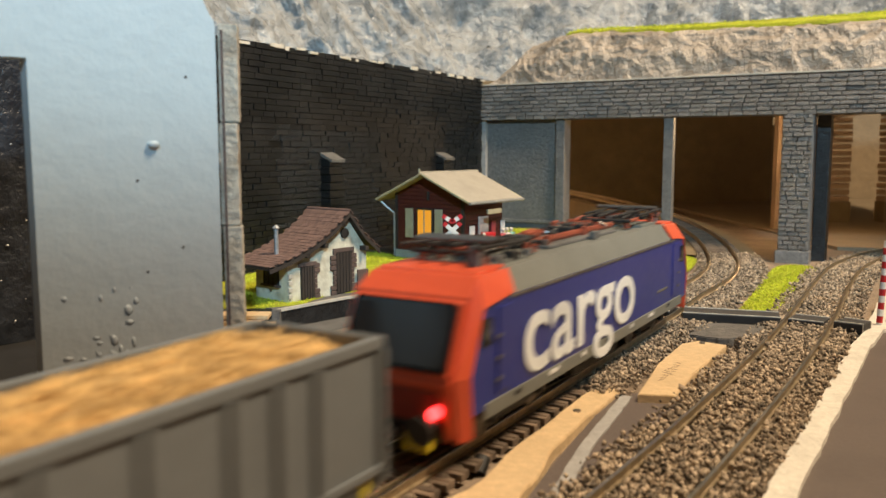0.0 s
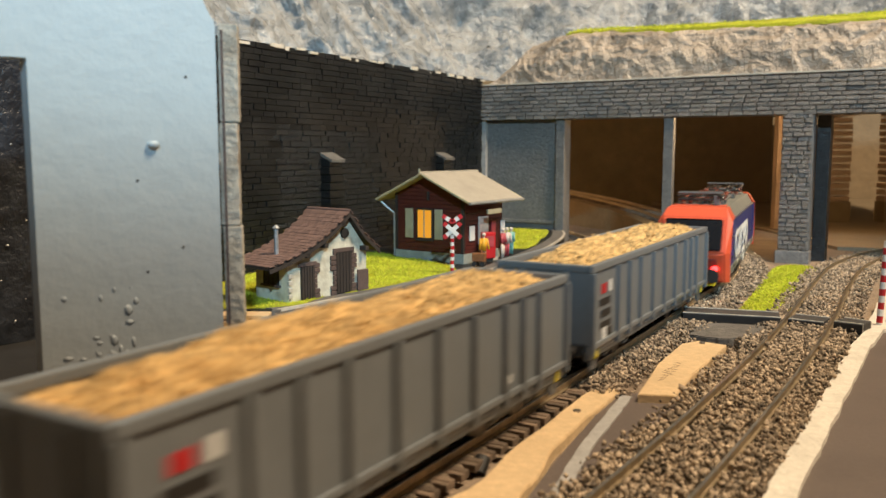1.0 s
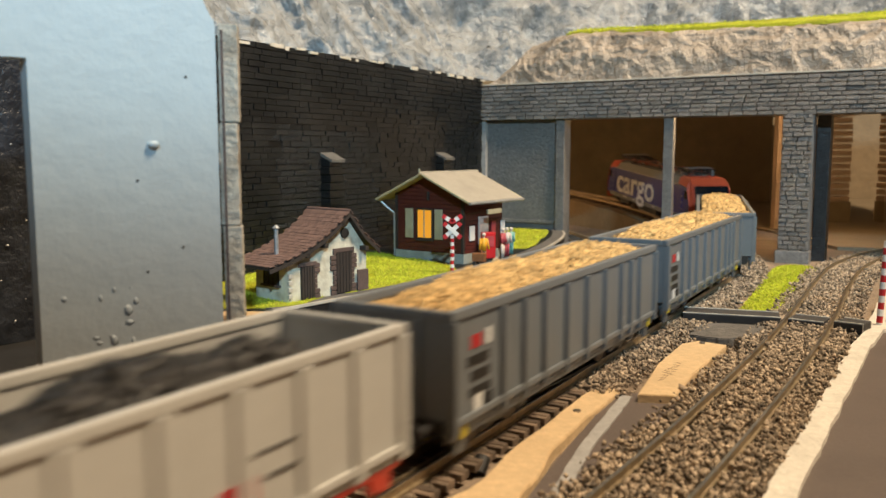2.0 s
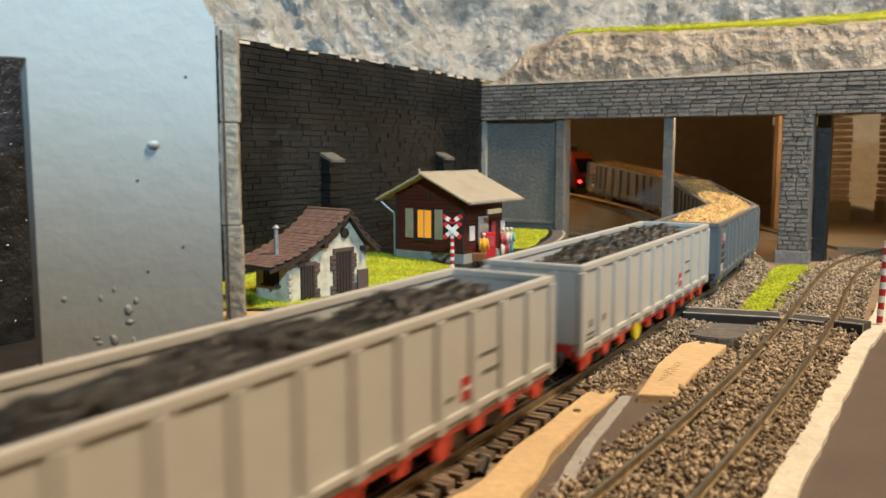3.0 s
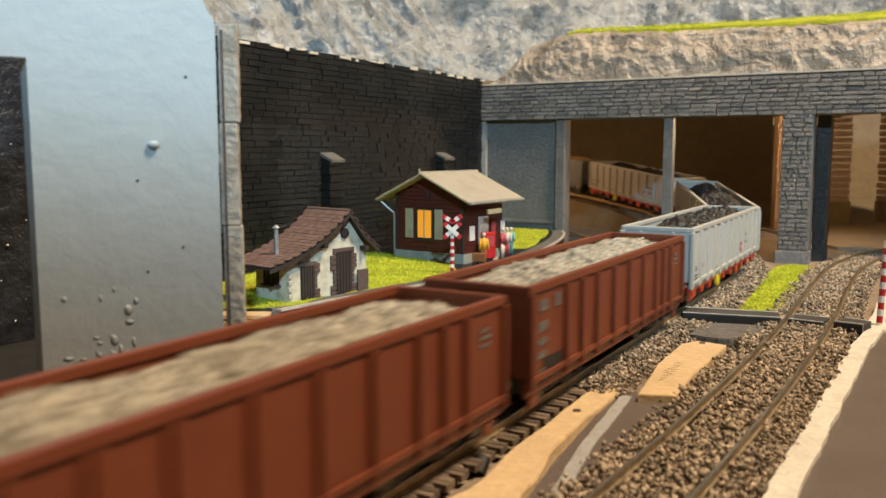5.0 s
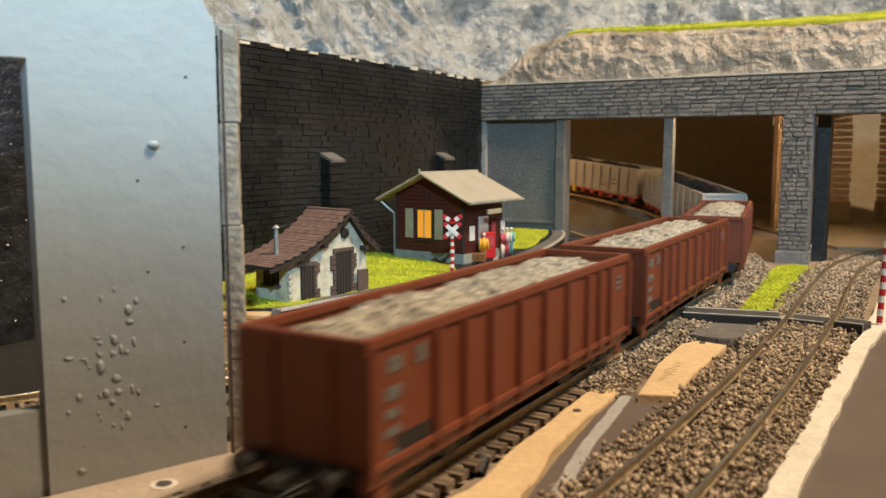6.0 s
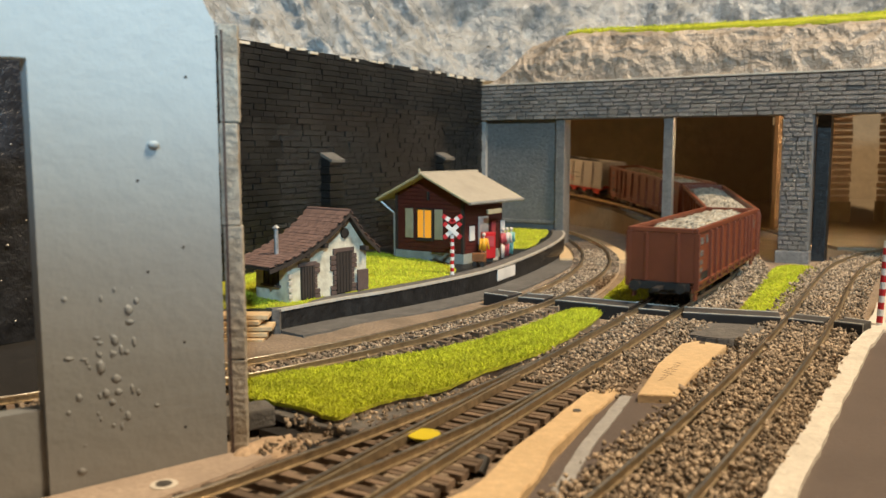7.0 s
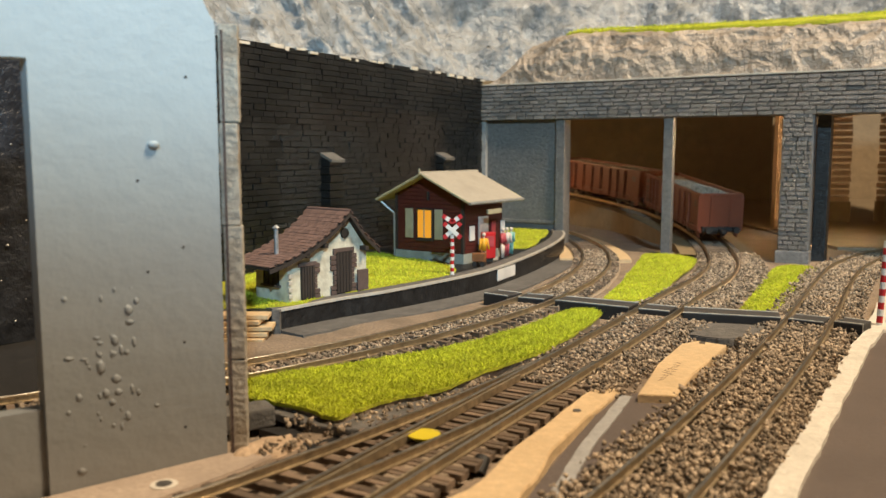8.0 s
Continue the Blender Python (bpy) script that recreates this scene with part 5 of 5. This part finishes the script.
for i in range(84):
    x = rg4.choice([rg4.uniform(-0.072, -0.040), rg4.uniform(-0.036, 0.036), rg4.uniform(0.040, 0.072)])
    y, z = rg4.uniform(-0.0105, 0.0105), 0.0420
    k = rg4.randrange(4)
    if k == 0:
        part("roof_insulator", rod((x, y, z), (x, y, z + 0.0030), 0.0010, 8), M["insul"], LOCO)
    elif k == 1:
        part("roof_cable", rod((x, y, z + 0.0016), (x + rg4.uniform(-0.009, 0.009), y + rg4.uniform(-0.004, 0.004), z + 0.0030), 0.0004, 6), M["metal"], LOCO)
    elif k == 2:
        part("roof_fitting", box(rg4.uniform(0.002, 0.005), rg4.uniform(0.001, 0.003), rg4.uniform(0.001, 0.0026), at=(x, y, z + 0.0006), bevel=0.0002), rg4.choice([M["under"], M["metal"], M["cap"]]), LOCO)
    else:
        part("roof_cable", rod((x, y, z + 0.0024), (x + rg4.uniform(0.004, 0.012), y, z + 0.0026), 0.0006, 6), M["insul"], LOCO)
part("underfloor_box", box(0.040, 0.026, 0.0065, at=(0, 0, 0.0062), bevel=0.0005), M["under"], LOCO)

for o in LOCO.children_recursive:
    if o.type == "MESH" and o.matrix_basis == Matrix.Identity(4):
        o.data.transform(Matrix.Diagonal((0.965, 1, 1, 1)))

# ---- the train: things in running order with the rear end of each behind the locomotive's ----
TRAIN = [(RED, 0.0, 0.1494), (copy_thing(RED, pose(0, 0, 0)), 0.1655, 0.1494), (copy_thing(RED, pose(0, 0, 0)), 0.3290, 0.1494), (WHITE, 0.4995, 0.1605), (copy_thing(WHITE, pose(0, 0, 0)), 0.6816, 0.1605), (copy_thing(WHITE, pose(0, 0, 0)), 0.8636, 0.1605), (GREY, 1.0425, 0.1494), (copy_thing(GREY, pose(0, 0, 0)), 1.2085, 0.1494), (copy_thing(GREY, pose(0, 0, 0)), 1.3770, 0.1494), (LOCO, 1.5525, 0.1930)]
RUN = [(0.0, -1.8020), (0.7, -1.6185), (1.5, -1.4195), (2.9, -1.063), (3.5, -0.9170), (4.5, -0.6680), (6.1, -0.2550), (7.0, -0.030), (8.0, 0.228)]


def travelled(t):
    """How far the train's rear end has come at t seconds, smoothly."""
    ts, ss = [r[0] for r in RUN], [r[1] for r in RUN]
    i = max(0, min(len(ts) - 2, sum(t >= x for x in ts) - 1))

    def slope(k):
        a, b = max(k - 1, 0), min(k + 1, len(ts) - 1)
        return (ss[b] - ss[a]) / (ts[b] - ts[a])

    d = ts[i + 1] - ts[i]
    u = (t - ts[i]) / d
    return (2 * u ** 3 - 3 * u ** 2 + 1) * ss[i] + (u ** 3 - 2 * u ** 2 + u) * d * slope(i) + (-2 * u ** 3 + 3 * u ** 2) * ss[i + 1] + (u ** 3 - u ** 2) * d * slope(i + 1)


def on_track(s, length):
    """Pose of a vehicle whose rear end is at s, carried on its two bogies."""
    a, b = [Vector(main_line(s + o)[:3]) for o in (0.030, length - 0.030)]
    d = (b - a).normalized()
    left = Vector((-d.y, d.x, 0)).normalized()
    up = d.cross(left)
    c = (a + b) / 2
    return Matrix(((d.x, left.x, up.x, c.x), (d.y, left.y, up.y, c.y), (d.z, left.z, up.z, c.z), (0, 0, 0, 1)))


# ---- little houses on the platform ----
def framed(origin, xdir, z):
    x = Vector((*xdir, 0)).normalized()
    y = Vector((-x.y, x.x, 0))
    return Matrix(((x.x, y.x, 0, origin[0]), (x.y, y.y, 0, origin[1]), (0, 0, 1, z), (0, 0, 0, 1)))


def hut():
    th = thing("stone_hut", "small plastered hut with curved brown tile roof", "hut", m=framed((-0.0668, 0.3607), (0.649, 0.761), 0.0030))
    D = 0.0215
    prof = [(0, 0), (0.0470, 0), (0.0470, 0.0205), (0.0335, 0.0370), (0.0180, 0.0268), (0, 0.0190)]
    bm = prism(prof, 0.0012)
    bmesh.ops.transform(bm, matrix=Matrix.Translation((0, 0.0006, 0)), verts=bm.verts)
    part("gable_wall", bm, M["stucco"], th)
    bm = prism(prof, 0.0012)
    bmesh.ops.transform(bm, matrix=Matrix.Translation((0, D, 0)), verts=bm.verts)
    part("gable_wall", bm, M["stucco"], th)
    part("side_wall", box(0.0012, D - 0.001, 0.0190, at=(0.0006, D / 2 + 0.0004, 0.0095)), M["stucco"], th)
    part("side_wall", box(0.0012, D - 0.001, 0.0205, at=(0.0464, D / 2 + 0.0004, 0.01025)), M["stucco"], th)
    # roof: flared near slope and plain far slope
    line = [(-0.0125, 0.0172), (-0.0060, 0.0186), (0.0020, 0.0208), (0.0100, 0.0238), (0.0180, 0.0276), (0.0260, 0.0326), (0.0335, 0.0385)]
    far = [(0.0335, 0.0385), (0.0430, 0.0275), (0.0525, 0.0200)]
    for nm, ln in (("roof", line), ("far_roof", far)):
        p = ln + [(x, z - 0.0011) for x, z in ln[::-1]]
        bm = prism(p, D + 0.0070)
        bmesh.ops.transform(bm, matrix=Matrix.Translation((0, D / 2, 0)), verts=bm.verts)
        rf = part(nm, bm, M["darkwood"], th)
        tile = mesh_of("tile", box(0.0029, 0.0024, 0.00045, bevel=0.0001), M["tile"])
        dist = [0]
        for a, b in zip(ln, ln[1:]):
            dist.append(dist[-1] + math.hypot(b[0] - a[0], b[1] - a[1]))
        rg3 = random.Random(nm)
        k = 0
        s = 0.0010
        while s < dist[-1]:
            i = max(j for j in range(len(ln) - 1) if dist[j] <= s)
            f = (s - dist[i]) / (dist[i + 1] - dist[i])
            x, z = ln[i][0] + (ln[i + 1][0] - ln[i][0]) * f, ln[i][1] + (ln[i + 1][1] - ln[i][1]) * f
            sl = math.degrees(math.atan2(ln[i + 1][1] - ln[i][1], ln[i + 1][0] - ln[i][0]))
            tilt = -sl + (3 if nm == "roof" else -3)
            y = -0.0032 + (0.00125 if k % 2 else 0)
            while y < D + 0.0034:
                part("tile", tile, None, rf, m=pose(x, y, z + 0.0004 + rg3.uniform(0, 0.0001), 0, tilt + rg3.uniform(-1.5, 1.5), rg3.uniform(-2, 2)))
                y += 0.0025
            s += 0.0024
            k += 1
    part("ridge", rod((0.0335, -0.0038, 0.0389), (0.0335, D + 0.0038, 0.0389), 0.0007, 8), M["tile"], th)
    for ln in (line, far):
        bm = prism([(x, z - 0.0006) for x, z in ln] + [(x, z - 0.0024) for x, z in ln[::-1]], 0.0008)
        part("barge_board", bm, M["darkwood"], th, m=pose(0, -0.0036, 0))
    for x, z in ((0.0085, 0.0220), (0.0190, 0.0255), (0.0290, 0.0345), (0.0440, 0.0222)):
        part("purlin_end", box(0.0022, 0.0050, 0.0020, at=(x, -0.0015, z - 0.0014), bevel=0.0002), M["darkwood"], th)
    for x0, x1, z1 in ((0.0070, 0.0145, 0.0150), (0.0275, 0.0370, 0.0195)):
        d = part("door", box(x1 - x0, 0.0008, z1, at=((x0 + x1) / 2, -0.0003, z1 / 2 + 0.0008)), M["darkwood"], th, "dark weathered plank door")
        n = 5
        for i in range(n):
            part("plank", box((x1 - x0) / n - 0.0003, 0.0004, z1 - 0.001, at=(x0 + (i + 0.5) * (x1 - x0) / n, -0.0009, z1 / 2 + 0.0008)), M["darkwood"], d)
        part("lintel", box(x1 - x0 + 0.0030, 0.0012, 0.0018, at=((x0 + x1) / 2, -0.0004, z1 + 0.0014), bevel=0.0002), M["stonebrown"], th)
        rg3 = random.Random(int(x0 * 1e4))
        for sx, xx in ((-1, x0), (1, x1)):
            if sx < 0 and x0 < 0.01:
                continue
            z = 0.0006
            while z < z1:
                w = 0.0016 if int(z * 1000) % 2 else 0.0032
                part("quoin", box(w, 0.0010, 0.0020, at=(xx + sx * w / 2, -0.0004, z + 0.0010), bevel=0.0002), M["stonebrown"], th)
                z += 0.0023
    part("shutter_panel", box(0.0068, 0.0008, 0.0098, at=(0.0432, -0.0016, 0.0060), bevel=0.0002), M["stonebrown"], th, "open brown shutter leaf")
    part("vent", rod((0.0330, 0.0, 0.0285), (0.0330, -0.0010, 0.0285), 0.0022, 18), M["under"], th, "round dark vent with a rim")
    for z in (0.003, 0.006, 0.009, 0.012):
        part("corner_quoin", box(0.0020, 0.0012, 0.0018, at=(0.0009, -0.0003, z), bevel=0.0002), M["concrete"], th)
    win = part("window", box(0.0008, 0.0105, 0.0085, at=(-0.0002, 0.0110, 0.0120)), M["under"], th, "dark barred window")
    for i in range(4):
        part("bar", box(0.0005, 0.0006, 0.0085, at=(-0.0007, 0.0065 + 0.003 * i, 0.0120)), M["darkwood"], win)
    part("window_ledge", box(0.0016, 0.0125, 0.0009, at=(-0.0006, 0.0110, 0.0072)), M["stonebrown"], th)
    bm = rod((0.0010, 0.0085, 0.0195), (0.0010, 0.0085, 0.0325), 0.0010, 12)
    ch = part("stove_pipe", bm, M["zinc"], th, "thin zinc stove pipe")
    part("pipe_cap", rod((0.0010, 0.0085, 0.0325), (0.0010, 0.0085, 0.0338), 0.0018, 12, r2=0.0004), M["zinc"], ch)
    return th


hut()


def signal_house():
    th = thing("station_house", "maroon boarded station house with pale roof", "house", m=framed((0.0116, 0.4771), (0.825, -0.565), 0.0048))
    w, D, h, pk = 0.0475, 0.043, 0.0395, 0.0505
    part("foundation", box(w + 0.0012, D + 0.0012, 0.0070, at=(-w / 2, D / 2, 0.0020), bevel=0.0003), M["foundation"], th)
    prof = [(-w, 0.005), (0, 0.005), (0, h), (-w / 2, pk), (-w, h)]
    for y in (0.0008, D - 0.0008):
        bm = prism(prof, 0.0012)
        bmesh.ops.transform(bm, matrix=Matrix.Translation((0, y, 0)), verts=bm.verts)
        part("gable_wall", bm, M["maroon"], th)
    for x in (-0.0006, -w + 0.0006):
        part("side_wall", box(0.0012, D - 0.003, h - 0.005, at=(x, D / 2, (h + 0.005) / 2)), M["maroon"], th)
    z = 0.0058
    while z < pk - 0.002:
        half = w / 2 if z < h - 0.0034 else max(0.001, w / 2 * (pk - z - 0.0034) / (pk - h))
        part("board", box(2 * half - 0.0006, 0.0006, 0.0020, at=(-w / 2, -0.0001, z + 0.001)), M["maroon"], th)
        if z < h - 0.002:
            part("board", box(0.0006, D - 0.002, 0.0020, at=(0.0002, D / 2, z + 0.001)), M["maroon"], th)
        z += 0.0023
    for x in (-w + 0.0004, -0.0004):
        part("corner_board", box(0.0016, 0.0016, h - 0.006, at=(x, -0.0001, (h + 0.006) / 2)), M["darkwood"], th)
    for sx in (-1, 1):
        ex, ez = -w / 2 + sx * (w / 2 + 0.0090), h - 0.0036
        p = [(-w / 2, pk + 0.0012), (ex, ez), (ex, ez - 0.0012), (-w / 2, pk - 0.0002)]
        bm = prism(p, D + 0.0160)
        bmesh.ops.transform(bm, matrix=Matrix.Translation((0, D / 2, 0)), verts=bm.verts)
        rf = part("roof", bm, M["paleroof"], th, "pale weathered roof sheet")
        for y in (-0.0081, D + 0.0081):
            part("barge_board", rod((-w / 2, y, pk + 0.0002), (ex, y, ez - 0.0006), 0.0008, 6), M["shutter"], rf)
    part("finial", rod((-w / 2, -0.0096, pk), (-w / 2, -0.0096, pk + 0.0034), 0.0006, 6), M["shutter"], th)
    part("ridge_cap", rod((-w / 2, -0.0096, pk + 0.0010), (-w / 2, D + 0.0096, pk + 0.0010), 0.0007, 8), M["paleroof"], th)
    win = part("window", box(0.0118, 0.0010, 0.0182, at=(-0.0262, -0.0008, 0.0218)), M["darkwood"], th, "lit window with wooden frame")
    for sx in (-1, 1):
        part("pane", box(0.0044, 0.0004, 0.0160, at=(-0.0262 + sx * 0.0025, -0.0014, 0.0218)), M["litpane"], win, "warm glowing pane")
    part("mullion", box(0.0006, 0.0008, 0.0164, at=(-0.0262, -0.0017, 0.0218)), M["shutter"], win)
    part("sill", box(0.0130, 0.0020, 0.0008, at=(-0.0262, -0.0012, 0.0124)), M["darkwood"], win)
    for x in (-0.0372, -0.0163):
        sh = part("shutter", box(0.0054, 0.0008, 0.0172, at=(x, -0.0012, 0.0218), bevel=0.0001), M["shutter"], th, "pale louvred shutter")
        for i in range(9):
            part("slat", box(0.0044, 0.0004, 0.0012, at=(x, -0.0018, 0.0146 + 0.0018 * i)), M["shutter"], sh)
    part("wall_lamp", box(0.0010, 0.0014, 0.0050, at=(-w / 2, -0.0012, 0.0380)), M["darkwood"], th)
    bm = rod((-w - 0.0090, -0.004, h - 0.0052), (-w - 0.0010, -0.0010, h - 0.0125), 0.0006, 8)
    rod((-w - 0.0010, -0.0010, h - 0.0125), (-w - 0.0010, -0.0010, 0.002), 0.0006, 8, bm)
    part("downpipe", bm, M["zinc"], th, "zinc rain pipe")
    part("gutter", rod((0.0098, -0.0085, h - 0.0046), (0.0098, D + 0.0085, h - 0.0046), 0.0008, 8), M["zinc"], th)
    part("door", box(0.0010, 0.0100, 0.0200, at=(0.0008, 0.0200, 0.0160)), M["dollw"], th, "pale station door")
    part("poster", box(0.0006, 0.0050, 0.0085, at=(0.0010, 0.0075, 0.0170)), M["signwhite"], th, "pale notice on the wall")
    part("poster", box(0.0006, 0.0045, 0.0075, at=(0.0010, 0.0310, 0.0190)), M["dollr"], th, "red notice on the wall")
    part("poster", box(0.0006, 0.0045, 0.0085, at=(0.0010, 0.0420, 0.0180)), M["signwhite"], th, "pale notice on the wall")
    part("station_sign", box(0.0010, 0.0150, 0.0026, at=(0.0095, 0.0180, h - 0.0100)), M["shutter"], th, "pale sign board under the eaves")
    part("step", box(0.0060, 0.0160, 0.0024, at=(0.0034, 0.0200, 0.0006)), M["concrete"], th)
    return th


signal_house()


def banded_post(name, label, category, at, height, r, n, lean=(0, 0)):
    th = thing(name, label, category, m=pose(*at, lean[0], lean[1], 0))
    for i in range(n):
        part("band", rod((0, 0, height * i / n), (0, 0, height * (i + 1) / n), r * random.Random(i).uniform(0.94, 1.05), 14), M["signred"] if i % 2 == n % 2 else M["signwhite"], th, "red band" if i % 2 == n % 2 else "white band")
    return th


cs = banded_post("crossing_sign", "red and white crossing sign on a banded post", "crossing sign", (0.0048, 0.4391, 0.0042), 0.0212, 0.0011, 11)
for z, a in ((0.0235, 0.72), (0.0290, 0.50)):
    for sg in (-1, 1):
        if z > 0.025:
            c, ln = Vector((sg * 0.0024, -0.0010, z + 0.0005)), 0.0056
            rot = Euler((0, -sg * a * 1.15, 0)).to_matrix()
        else:
            c, ln = Vector((0, -0.0010 - 0.0002 * sg, z)), 0.0112
            rot = Euler((0, sg * a, 0)).to_matrix()
        arm = part("arm", box(ln, 0.0005, 0.0022, at=c, rot=rot, bevel=0.0001), M["signwhite"], cs, "white sign arm with red ends")
        for e in (-1, 1):
            part("red_tip", box(0.0020, 0.0006, 0.0023, at=c + rot @ Vector((e * (ln / 2 - 0.0007), -0.0001, 0)), rot=rot), M["signred"], arm, "red tip")
banded_post("barrier_post", "leaning red and white banded post at the road edge", "post", (0.1790, 0.3420, -0.0040), 0.0365, 0.00125, 13, (0, 2.2))
tagged(part("post_foot", slab([(0.170, 0.335), (0.187, 0.333), (0.190, 0.348), (0.173, 0.350)], -0.008, -0.0024, bevel=0.0006), M["line"]), "rough plaster foot of the banded post", "plaster", kind="structure")


def figurine(label, at, height, colours, turn=0):
    """A tiny painted figure, one plain mesh."""
    bm = bmesh.new()
    h = height
    mats = list(dict.fromkeys(colours))

    def piece(a, b, r, k, r2=None):
        n0 = len(bm.faces)
        rod(a, b, r, 10, bm, r2)
        bm.faces.ensure_lookup_table()
        for f in bm.faces[n0:]:
            f.material_index = mats.index(colours[k])

    piece((-0.0008, 0, 0), (-0.0007, 0, h * 0.48), 0.0007, 1, 0.0010)
    piece((0.0008, 0, 0), (0.0007, 0, h * 0.48), 0.0007, 1, 0.0010)
    piece((0, 0, h * 0.44), (0, 0, h * 0.82), 0.0015, 0, 0.0019)
    piece((0.0020, 0, h * 0.80), (0.0026, -0.0012, h * 0.48), 0.0006, 0)
    piece((-0.0020, 0, h * 0.80), (-0.0026, -0.0008, h * 0.48), 0.0006, 0)
    piece((0, 0, h * 0.82), (0, 0, h * 0.86), 0.0006, 2)
    n0 = len(bm.faces)
    t = bmesh.new()
    bmesh.ops.create_icosphere(t, subdivisions=2, radius=0.0012, matrix=Matrix.Translation((0, 0, h * 0.93)))
    merge(bm, t)
    bm.faces.ensure_lookup_table()
    for f in bm.faces[n0:]:
        f.material_index = mats.index(colours[2])
    ob = part("figurine", bm, [M[k] for k in mats], m=pose(*at, 0, 0, turn), smooth=True)
    return tagged(ob, label, "figurine", "platform figurines")


def pz(x, y):
    return (x, y, ptop(x, y) + 0.0004)


figurine("tiny painted figurine in a yellow jacket", pz(0.0228, 0.4710), 0.0185, ("dolly", "dollb", "dollw"), 20)
figurine("tiny painted figurine in pale green", pz(0.0418, 0.5180), 0.0165, ("dollg", "dollg", "dollw"), -30)
figurine("tiny painted figurine in red beside the house", pz(0.0355, 0.5000), 0.0180, ("dollr", "dollw", "dollw"), 60)
figurine("tiny painted figurine in pale clothes", pz(0.0385, 0.5080), 0.0175, ("dollw", "dollr", "dollw"), 10)
bx = thing("ticket_machine", "small red machine standing on the platform", "machine", m=pose(*pz(0.0260, 0.4850), 0, 0, 20))
part("cabinet", box(0.0075, 0.0050, 0.0150, at=(0, 0, 0.0095), bevel=0.0006), M["signred"], bx)
part("front_panel", box(0.0050, 0.0004, 0.0060, at=(0, -0.0026, 0.0120)), M["dollr"], bx)
part("foot", box(0.0050, 0.0036, 0.0022, at=(0, 0, 0.0011)), M["under"], bx)
ch = thing("luggage_cart", "small brown wooden cart on the platform", "cart", m=pose(*pz(0.0200, 0.4670), 0, 0, -15))
part("tray", box(0.0070, 0.0042, 0.0046, at=(0, 0, 0.0050), bevel=0.0003), M["dollb"], ch)
for sx in (-1, 1):
    part("wheel", rod((sx * 0.0022, -0.0024, 0.0014), (sx * 0.0022, 0.0024, 0.0014), 0.0014, 12), M["under"], ch)


def motions():
    for ob, offset, length in TRAIN:
        walk(ob, [(0.2 * i, on_track(travelled(0.2 * i) + offset, length)) for i in range(41)])


motions()
